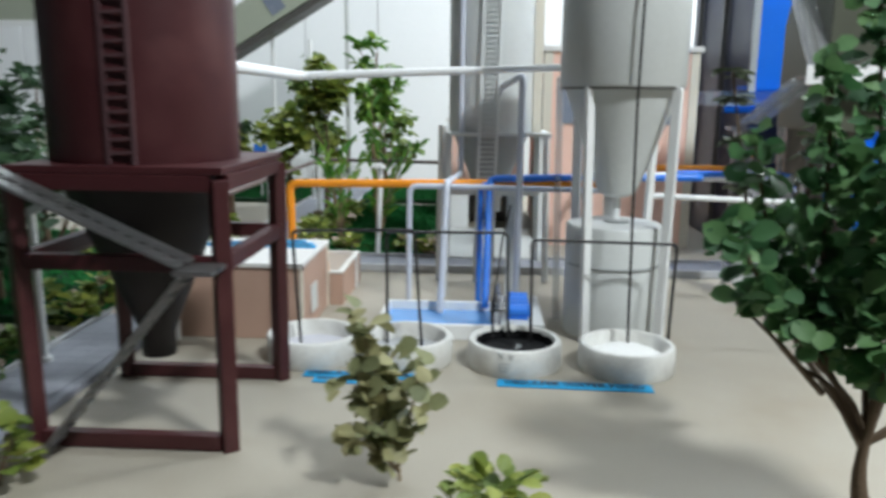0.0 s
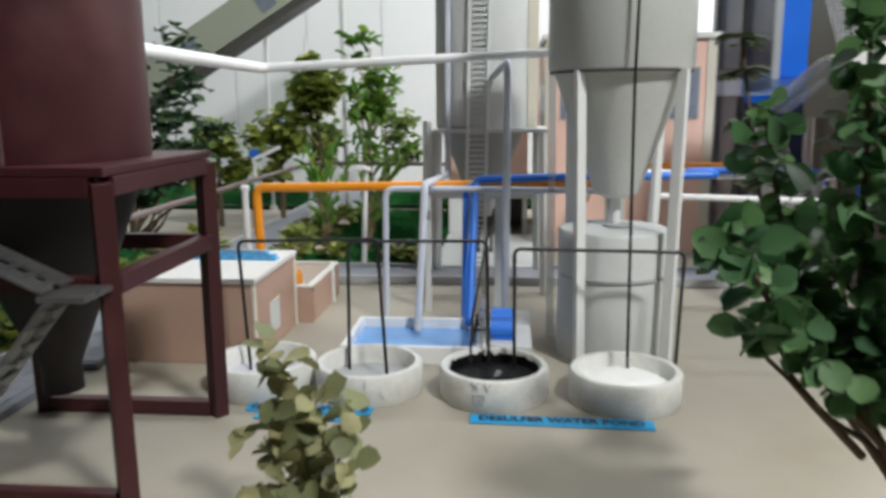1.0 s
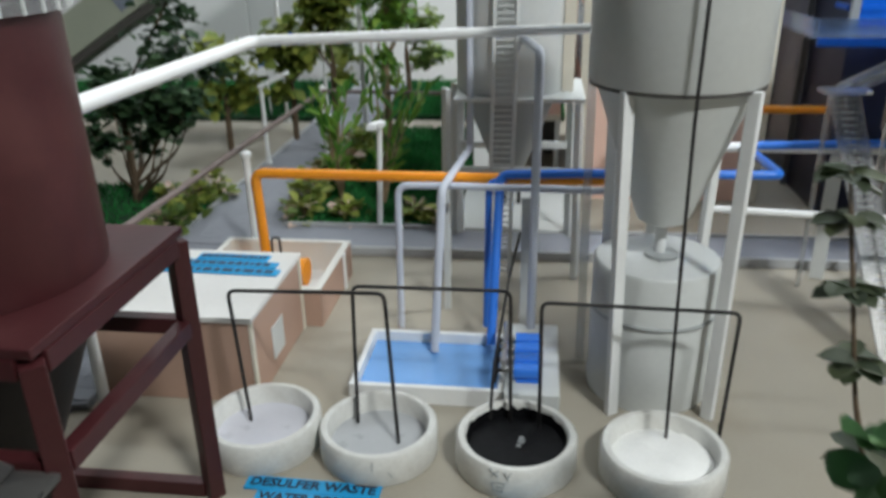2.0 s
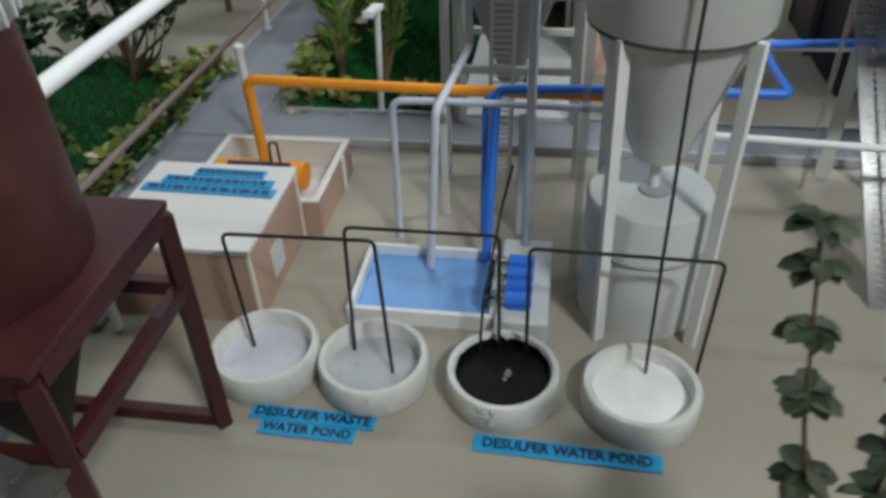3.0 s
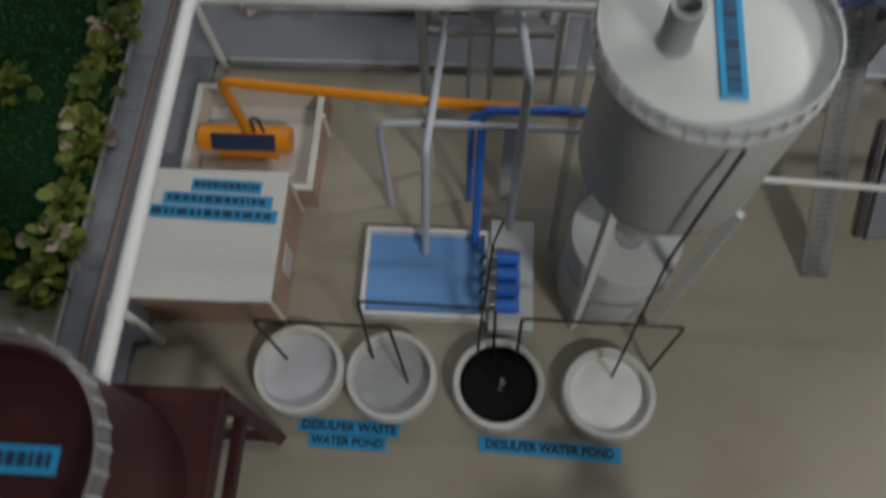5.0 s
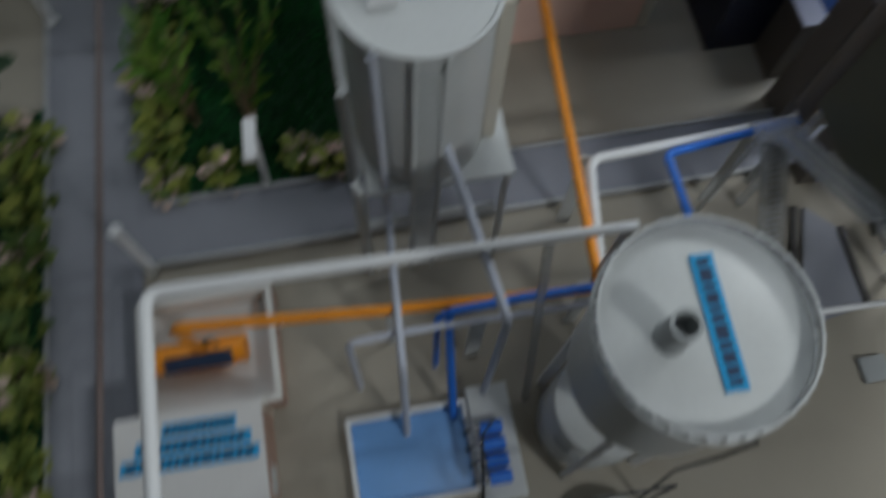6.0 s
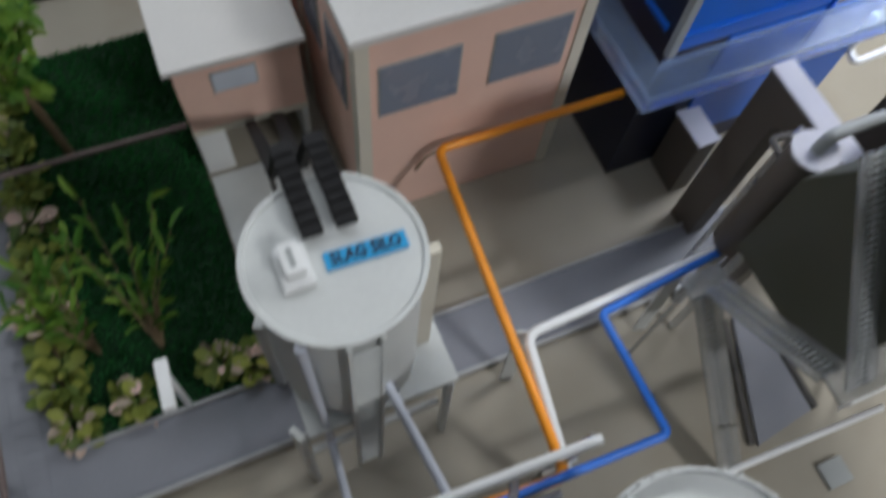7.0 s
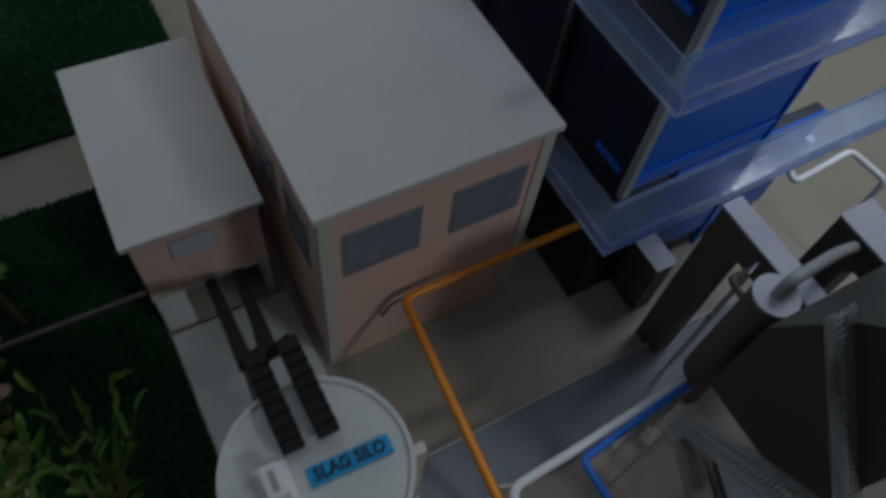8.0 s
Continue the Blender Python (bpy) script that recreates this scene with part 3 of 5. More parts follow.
def pond(x, y, kind, label, h=0.196, r=0.343):
    t = thing("pond", (x, y, 0), label, "pond", "desulphur ponds")
    ri = r - 0.056
    part("ring", lathe([(r - 0.008, 0), (r, 0.012), (r, h - 0.018), (r - 0.014, h), (ri + 0.012, h), (ri, h - 0.014), (ri - 0.008, 0.02), (0.0, 0.02), (0, 0), (r - 0.008, 0)], 72), POND, t, smooth=True)
    rng = random.Random(int(x * 100))
    if kind == "sludge":
        seg, rings = 56, []
        bm = bmesh.new()
        for j, rr in enumerate((0, 0.08, 0.16, 0.22, 0.268, ri - 0.004)):
            if j == 0:
                rings.append([bm.verts.new((0, 0, 0.113))])
                continue
            rings.append([bm.verts.new((rr * math.cos(6.28319 * i / seg), rr * math.sin(6.28319 * i / seg),
                                        0.115 + 0.012 * noise.noise((rr * 14 * math.cos(6.28319 * i / seg), rr * 14 * math.sin(6.28319 * i / seg), 3)) + (0.055 + 0.03 * noise.noise((i * 0.9, 2, 1)) if j == 5 else 0.0))) for i in range(seg)])
        for p, q in zip(rings, rings[1:]):
            for i in range(seg):
                k = (i + 1) % seg
                bm.faces.new((p[0], q[i], q[k]) if len(p) == 1 else (p[i], q[i], q[k], p[k]))
        part("sludge", bm, SLUDGE, t, "glossy black sludge in a crinkled liner", smooth=True)
        chip = bmesh.new()
        for i in range(7):
            a, d = rng.uniform(0, 6.28), rng.uniform(0, 0.05)
            box(0.02 + d * math.cos(a), 0.045 + d * math.cos(a), d * math.sin(a), d * math.sin(a) + 0.012, 0.123, 0.137, 0, chip)
        part("pale_scrap", chip, GREY, t, "pale grey scrap floating on the sludge")
        strokes(t, r, ((-112, 0.19, -104, 0.15), (-104, 0.19, -110, 0.145), (-98, 0.19, -95, 0.14), (-92, 0.185, -96, 0.15), (-110, 0.11, -98, 0.115), (-110, 0.11, -108, 0.05), (-98, 0.115, -101, 0.05), (-107, 0.055, -100, 0.06), (-106, 0.085, -101, 0.085)))
    elif kind == "powder":
        bm = lathe([(0, 0.138), (0.05, 0.146), (0.12, 0.153), (0.19, 0.138), (0.245, 0.112), (ri - 0.006, 0.098)], 56)
        for v in bm.verts:
            v.co.z += 0.012 * noise.noise((v.co.x * 20, v.co.y * 20, 1))
        part("powder", bm, POWDER, t, "heaped white powder", smooth=True)
    else:
        bm = lathe([(0, 0.072), (0.12, 0.071), (ri - 0.012, 0.074), (ri - 0.003, 0.08)], 56)
        part("fill", bm, LILACWATER if kind == "lilac" else GREYWATER, t, "still pale fill", smooth=True)
        if kind == "grey":
            strokes(t, r, ((-84, 0.18, -84.5, 0.12), (-70, 0.10, -66, 0.06)))
    return t


pond(-1.370, 0.426, "lilac", "round white pond ring filled with pale lilac water")
pond(-0.668, 0.41, "grey", "round white pond ring filled with dull grey water")
pond(0.132, 0.386, "sludge", "round white pond ring filled with glossy black sludge")
pond(0.94, 0.353, "powder", "round white pond ring heaped with white powder")


def wire(pts, label, r=0.0115):
    t = thing("wire_pipe", (0, 0, 0), label, "wire", "pond wires")
    part("wire", tube(pts, r, 8, 0.05), WIRE, t, smooth=True)
    return t


wire([(-1.49, 0.52, 0.07), (-1.546, 0.563, 0.932), (-0.624, 0.549, 0.957), (-0.55, 0.39, 0.07)], "thin black wire arching between the two pale ponds")
wire([(-0.83, 0.56, 0.07), (-0.854, 0.736, 0.905), (0.075, 0.716, 0.919), (0.09, 0.60, 0.10)], "thin black wire arching from grey pond to sludge pond")
wire([(0.26, 0.56, 0.10), (0.254, 0.671, 0.877), (1.331, 0.66, 0.864), (1.285, 0.58, 0.0)], "thin black wire arching from sludge pond past the powder pond")
wire([(0.97, 0.47, 0.10), (0.98, 0.60, 0.9), (0.99, 0.735, 1.9), (1.0, 0.74, 2.6), (1.02, 0.76, 3.0)], "long thin black wire rising from powder pond to the silo", 0.010)
wire([(-0.03, 0.6, 0.12), (-0.02, 0.72, 0.40), (0.05, 1.25, 0.78), (0.11, 1.3, 1.05)], "thin black wire curving up from the sludge pond to the pumps", 0.009)

label_strip("label", (0.524, -0.051, 0.001), 1.046, 0.115, "DESULFER WATER POND", "blue paper label reading DESULFER WATER POND on the board", -1.97, "pond labels", 0.6, 0.9)
label_strip("label", (-0.968, 0.037, 0.001), 0.763, 0.105, "DESULFER WASTE", "blue paper label reading DESULFER WASTE on the board", -1.28, "pond labels", 0.62, 0.93)
label_strip("label", (-0.973, -0.071, 0.0015), 0.58, 0.10, "WATER POND", "blue paper label reading WATER POND on the board", -1.28, "pond labels", 0.62, 0.93)


# ---------------------------------------------------------------- blue tank with pumps
def blue_tank():
    t = thing("water_tank", (-0.968, 0.89, 0), "white tray tank half full of light blue water", "tank")
    part("tray", shell_box(0, 1.0, 0, 0.75, 0, 0.128, 0.038, 0.02), WHITE, t)
    part("water", box(0.04, 0.96, 0.04, 0.71, 0.022, 0.052, 0.0), BLUEWATER, t, "light blue water")
    return t


blue_tank()
plinth = thing("plinth", (0.04, 0.80, 0), "white slab plinth beside the water tank", "plinth")
part("slab", box(0, 0.343, 0, 0.915, 0, 0.175, 0.012), LIGHTGREY, plinth)


def pump(y):
    t = thing("pump", (0.17, y, 0.176), "small blue motor pump with bright metal fittings", "pump", "tank pumps")
    bm = tube([(-0.075, 0, 0.062), (0.10, 0, 0.062)], 0.052, 16, 0)
    part("motor", bm, BLUE, t, smooth=True)
    part("foot", box(-0.06, 0.09, -0.045, 0.045, 0, 0.02, 0.004), BLUE, t)
    part("coupling", tube([(-0.115, 0, 0.062), (-0.075, 0, 0.062)], 0.028, 12, 0), METAL, t, smooth=True)
    part("flange", tube([(-0.128, 0, 0.062), (-0.113, 0, 0.062)], 0.042, 16, 0), METAL, t, smooth=True)
    part("suction_pipe", tube([(-0.125, 0, 0.062), (-0.185, 0, 0.062), (-0.20, 0.0, -0.03)], 0.013, 8, 0.03), WIRE, t, "thin dark suction pipe", smooth=True)
    return t


PUMP = pump(0.97)
for y in (1.1, 1.23, 1.36):
    copy_thing(PUMP, pose(0.17 * U, y * U, 0.176 * U))
manifold = thing("manifold", (0.03, 1.17, 0.2), "bright metal manifold pipe along the pumps", "pipe")
part("pipe", tube([(0, -0.26, 0.13), (0, 0.26, 0.13)], 0.018, 10, 0), METAL, manifold, smooth=True)
for k in (-0.2, -0.07, 0.06, 0.19):
    part("stub", tube([(0, k, 0.13), (0, k, -0.024)], 0.012, 8, 0), METAL, manifold, smooth=True)


# ---------------------------------------------------------------- control box and the orange pump pit
def control_box():
    t = thing("control_house", (-2.615, 0.788, 0), "small tan walled control house with a flat off-white lid", "house")
    part("wall", box(0.02, 1.065, 0.02, 1.04, 0, 0.585, 0.01), TANLID, t)
    part("lid", box(0, 1.085, 0, 1.058, 0.587, 0.625, 0.008), ROOF, t, "flat off-white lid")
    part("door", box(1.066, 1.073, 0.36, 0.58, 0.12, 0.36, 0.002), LIGHTGREY, t, "pale grey square panel")
    for y in (0.03, 1.03):
        part("corner_strip", box(1.057, 1.078, y - 0.02, y + 0.02, 0, 0.583, 0.003), CREAM, t)
    return t


control_box()
for i, (w, dy, dx) in enumerate(((0.54, 0.0, 0.05), (0.84, -0.12, 0.0), (1.0, -0.235, -0.03))):
    bar_label("label", (-2.04 + dx, 1.705 + dy, 0.6265), w, 0.098, "blue paper label with small print on the house lid", -1.5, 20 + i, 12, "control house labels")


def pump_pit():
    t = thing("pump_pit", (-2.515, 1.862, 0), "open tan sided pit box with pale rim and floor", "pit")
    W, D, H = 1.10, 0.98, 0.30
    part("tray", shell_box(0, W, 0, D, 0, H, 0.045, 0.02), PIT_GREY, t)
    part("side_panel", box(W + 0.001, W + 0.0045, 0.0, D, 0, H - 0.003, 0), TANLID, t, "tan outer side")
    part("side_panel", box(0, W, -0.0045, -0.001, 0, H - 0.003, 0), TANLID, t, "tan outer side")
    for b in ((-0.006, W + 0.006, -0.006, 0.049), (-0.006, W + 0.006, D - 0.049, D + 0.006), (-0.006, 0.049, 0.05, D - 0.05), (W - 0.049, W + 0.006, 0.05, D - 0.05)):
        part("rim", box(*b, H + 0.002, H + 0.02, 0.004), PIT_GREY, t)
    part("floor", box(0.05, W - 0.05, 0.05, D - 0.05, 0.022, 0.045, 0), ROOF, t, "pale grey pit floor")
    part("post", box(W + 0.007, W + 0.025, 0.67, 0.72, 0, H + 0.015, 0.002), WHITE, t)
    return t


pump_pit()


def orange_pump():
    t = thing("orange_pump", (-2.05, 2.36, 0.046), "bright orange cylindrical pump lying in the pit", "pump")
    part("barrel", tube([(-0.38, 0, 0.185), (-0.36, 0, 0.185), (0.36, 0, 0.185), (0.385, 0, 0.185)], 0.115, 28, 0), ORANGE, t, smooth=True)
    part("saddle", box(-0.25, 0.25, -0.09, 0.09, 0, 0.11, 0.008), ORANGE, t)
    plate = box(-0.26, 0.28, -0.07, 0.07, 0, 0.008, 0)
    for v in plate.verts:
        y, z = v.co.y, v.co.z
        v.co.y, v.co.z = -0.0825 + (y - z) * 0.7071, 0.2685 + (y + z) * 0.7071
    part("nameplate", plate, LABEL_DARK, t, "dark blue label with faint print")
    part("wire_loop", tube([(0.10, 0.0, 0.27), (0.10, 0.02, 0.47), (0.16, 0.03, 0.47), (0.18, 0.0, 0.27)], 0.011, 8, 0.03), WIRE, t, "black wire loop", smooth=True)
    return t


orange_pump()


# ---------------------------------------------------------------- pipelines
def pipeline(name, runs, r, mat, label, bend=0.07, cat="pipe"):
    t = thing(name, (0, 0, 0), label, cat, "pipelines")
    for pts in runs:
        part("pipe", tube(pts, r, 14, bend), mat, t, smooth=True)
    return t


pipeline("orange_pipe", [[(-2.0, 2.36, 0.32), (-2.012, 2.34, 1.085), (-0.5, 2.20, 1.12), (1.067, 2.081, 1.16), (1.288, 4.93, 1.066), (3.1, 4.91, 1.06)]], 0.040, ORANGE,
         "bright orange plastic pipeline from the pump pit to the tower", 0.09)
pipeline("blue_pipe", [[(-0.085, 1.52, 0.10), (-0.06, 2.09, 1.183), (0.5, 2.10, 1.20), (1.867, 2.06, 1.225), (1.864, 3.062, 1.165), (3.25, 3.20, 1.165)]], 0.033, BLUE,
         "blue plastic pipeline from tank to the dust collector", 0.06)
pipeline("blue_pipe", [[(-0.15, 1.98, 0.0), (-0.14, 2.08, 1.12), (-0.02, 2.10, 1.15)]], 0.026, BLUE, "blue plastic riser pipe standing on the board", 0.05)
pipeline("white_pipe", [[(1.09, 2.05, 1.12), (1.261, 3.127, 1.136), (1.95, 3.16, 1.125), (3.25, 3.235, 1.10)]], 0.040, WHITE, "glossy white plastic pipeline bending beside the orange one", 0.11)
t = pipeline("white_pipe", [], 0.043, WHITE, "thick white pipeline running high over the control house")
part("pipe", tube([(-1.88, -0.55, 2.12), (-1.872, 2.25, 2.107), (-0.3, 2.19, 2.165), (1.075, 2.134, 2.217)], 0.046, 14, 0.10, None, 0.032), WHITE, t, smooth=True)
pipeline("pale_pipe", [[(-0.48, 1.45, 0.07), (-0.445, 1.75, 1.18), (-0.36, 2.95, 1.14), (-0.36, 3.0, 3.048)]], 0.030, PALE_PIPE, "pale grey pipe dropping from silo to the water tank", 0.07)
pipeline("pale_pipe", [[(0.19, 1.66, 0.175), (0.2, 1.72, 2.11), (0.06, 2.935, 2.04)]], 0.030, PALE_PIPE, "pale grey pipe standing on the plinth", 0.09)
pipeline("pale_pipe", [[(-0.80, 1.9, 0.0), (-0.80, 2.0, 1.115), (-0.45, 2.02, 1.115), (1.0, 2.0, 1.10)]], 0.026, PALE_PIPE, "thin pale grey pipe bent over beside the tank", 0.08)
pipeline("white_pipe", [[(1.36, 1.69, 1.10), (2.5, 1.655, 1.065), (3.6, 1.62, 1.03)]], 0.025, WHITE, "white pipe running level past the silo legs", 0.05)
pipeline("brown_pipe", [[(-2.63, -1.0, 0.98), (-2.47, 5.96, 1.02), (-0.62, 5.95, 1.0)]], 0.026, BROWNPIPE, "thin brown grey pipe carried on white posts by the path", 0.05)


def rack_post(x, y, h, w=0.07, d=0.05, label="white acrylic strip post under the pipelines", arm=None):
    t = thing("pipe_support", (x, y, 0), label, "post", "pipe supports")
    part("post", box(-w / 2, w / 2, -d / 2, d / 2, 0, h, 0.006), LIGHTGREY, t)
    if arm:
        part("arm", box(-w / 2 + arm[0], w / 2 + arm[1], -d / 2, d / 2, h + 0.001, h + 0.03, 0.004), LIGHTGREY, t)
    return t


t = thing("pipe_support", (0.54, 1.56, 0), "tall clear acrylic strip carrying the high pipe", "post", "pipe supports")
part("post", beam((0, 0, 0), (0.02, 0.62, 2.095), 0.06, 0.03, 0.005), ACRYLIC, t)
rack_post(0.16, 2.02, 1.035, 0.12, 0.03)
rack_post(1.06, 2.16, 1.08, 0.10, 0.03, arm=(-0.08, 0.1))
rack_post(-0.48, 2.25, 1.02, 0.05, 0.04)
for x, y, h in ((1.245, 3.11, 1.095), (2.605, 3.08, 1.085)):
    t = thing("pipe_support", (x, y, 0), "white acrylic strip standing under the pipelines", "post", "pipe supports")
    part("strip", beam((0, 0, 0), (0.02, 0.06, h), 0.11, 0.03, 0.005), LIGHTGREY, t)
t = thing("pipe_support", (1.11, 2.22, 0), "tall clear acrylic strip under the high pipe's end", "post", "pipe supports")
part("strip", beam((0, 0, 0), (-0.045, -0.055, 2.165), 0.07, 0.03, 0.005), ACRYLIC_DULL, t)


def bollard(x, y, h, top=0.05):
    t = thing("post", (x, y, 0), "round white post with a cap beside the path", "post", "path posts")
    part("pole", lathe([(0, 0.04), (0.036, 0.04), (0.034, h), (0, h)], 16), WHITE, t, smooth=True)
    part("cap", lathe([(0, h + 0.001), (top, h + 0.001), (top, h + 0.035), (0.02, h + 0.055), (0, h + 0.055)], 16), WHITE, t, smooth=True)
    return t


for x, y, h in ((-2.43, 3.22, 0.96), (-2.5, 0.62, 0.91), (-2.65, 6.57, 0.92)):
    bollard(x, y, h)


def street_lamp(x, y, h, turn, group="street lamps"):
    t = thing("street_lamp", (x, y, 0), "white model street lamp with a slanted head", "street lamp", group, turn)
    part("base", lathe([(0, 0.03), (0.05, 0.03), (0.045, 0.09), (0.03, 0.1), (0, 0.1)], 16), WHITE, t, smooth=True)
    part("pole", tube([(0, 0, 0.1), (0, 0, h)], 0.026, 12, 0), WHITE, t, smooth=True)
    part("head", beam((-0.03, 0, h - 0.01), (0.36, 0, h + 0.17), 0.07, 0.05, 0.01), WHITE, t)
    return t


street_lamp(-3.28, 6.03, 1.06, 8)
street_lamp(-3.2, 0.0, 1.13, 0)
# lamp on the lawn
LAMP = thing("street_lamp", (-1.37, 3.89, 0.06), "white model garden lamp with a long flat head", "street lamp")
part("pole", tube([(0, 0, 0), (0.05, -0.02, 1.03)], 0.028, 12, 0), WHITE, LAMP, smooth=True)
part("head", beam((0.05, 0.06, 1.045), (0.04, -0.34, 1.10), 0.10, 0.06, 0.02), WHITE, LAMP)
for x, y, h in ((-3.86, 8.6, 2.95), (-3.25, 8.85, 2.9)):
    t = thing("mast", (x, y, 0), "slim white model mast among the trees", "mast", "slim masts")
    part("pole", tube([(0, 0, 0), (0, 0, h)], 0.03, 10, 0), WHITE, t, smooth=True)
    part("foot", lathe([(0, 0), (0.07, 0), (0.06, 0.07), (0, 0.07)], 14), WHITE, t, smooth=True)


SIGN = thing("sign_plate", (-3.72, 8.6, 0), "small plain blue sign plate on a white stake", "sign")
part("stake", tube([(0, 0, 0), (0, 0, 1.25)], 0.02, 8, 0), WHITE, SIGN, smooth=True)
part("plate", box(-0.09, 0.09, -0.036, -0.021, 1.2, 1.55, 0.004), BLUE, SIGN)
SIGN2 = thing("sign_plate", (-4.2, 8.8, 0), "small plain blue sign plate on a white stake", "sign")
part("stake", tube([(0, 0, 0), (0, 0, 0.9)], 0.02, 8, 0), WHITE, SIGN2, smooth=True)
part("plate", box(-0.12, 0.12, -0.036, -0.021, 0.86, 1.05, 0.004), BLUE, SIGN2)


# ---------------------------------------------------------------- limestone silo
def limestone_silo():
    t = thing("limestone_silo", (0.975, 1.305, 0), "light grey round silo with cone, standing on four white legs", "silo")
    part("drum", lathe([(0, 2.015), (0.485, 2.015), (0.495, 2.03), (0.495, 2.98), (0, 2.98)], 72), LIGHTGREY, t, smooth=True)
    # shadow of the drum's bottom edge built as a thin dark ring
    part("band", lathe([(0.47, 1.995), (0.488, 1.997), (0.488, 2.011), (0.47, 2.013), (0.47, 1.995)], 72), DARKGREY, t, smooth=True)
    part("cone", lathe([(0, 2.013), (0.455, 2.013), (0.445, 1.985), (0.18, 1.24), (0.15, 1.17), (0.09, 1.14), (0, 1.135)], 64), LIGHTGREY, t, smooth=True)
    part("spout", lathe([(0, 1.128), (0.035, 1.128), (0.035, 0.95), (0, 0.95)], 16), WHITE, t, smooth=True)
    part("cap", lathe([(0, 2.981), (0.53, 2.981), (0.535, 2.99), (0.535, 3.02), (0.52, 3.03), (0, 3.03)], 72, (-0.04, 0)), LIGHTGREY, t, smooth=True)
    part("rim", lathe([(0.506, 3.031), (0.518, 3.031), (0.518, 3.105), (0.506, 3.105), (0.506, 3.031)], 72, (-0.04, 0)), ACRYLIC, t, "clear acrylic rim railing", smooth=True)
    part("hand_rail", lathe([(0.507, 3.106), (0.517, 3.106), (0.517, 3.112), (0.507, 3.112), (0.507, 3.106)], 72, (-0.04, 0)), LIGHTGREY, t, "pale top rail", smooth=True)
    for i in range(40):
        a = 2 * math.pi * i / 40
        x, y = -0.04 + 0.523 * math.cos(a), 0.523 * math.sin(a)
        part("baluster", beam((x, y, 3.028), (x, y, 3.106), 0.010, 0.008, 0), LIGHTGREY, t)
    part("vent", lathe([(0, 3.031), (0.085, 3.031), (0.075, 3.06), (0.075, 3.27), (0.055, 3.27), (0.055, 3.08), (0, 3.08)], 28, (-0.215, -0.03)), GREY, t, "short open vent stack", smooth=True)
    for x, y in ((-0.30, -0.35), (0.355, -0.35), (-0.30, 0.33), (0.355, 0.33)):
        part("leg", beam((x * 0.89, y * 1.13, 0), (x * 1.01, y * 0.98, 2.011), 0.075, 0.045, 0.008), WHITE, t)
    return t


limestone_silo()
bar_label("label", (1.003, 1.315, 3.0305), 0.66, 0.115, "blue paper label with dark print on the silo cap", -92, 8, 9)


def settling_tank():
    t = thing("settling_tank", (0.965, 1.30, 0), "squat light grey round tank under the silo cone", "tank")
    part("drum", lathe([(0, 0), (0.385, 0), (0.39, 0.02), (0.39, 0.90), (0.375, 0.92), (0, 0.935)], 64), LIGHTGREY, t, smooth=True)
    # shadow of a wire loop on the drum, built as a grey tube
    part("band", tube([(0.395 * math.cos(a), 0.395 * math.sin(a), 0.60) for a in [radians(200 + 140 * i / 20) for i in range(21)]], 0.012, 8, 0), GREY, t, smooth=True)
    part("hatch", lathe([(0, 0.934), (0.10, 0.934), (0.10, 0.949), (0, 0.949)], 24, (0.02, -0.02)), GREY, t, smooth=True)
    return t


settling_tank()


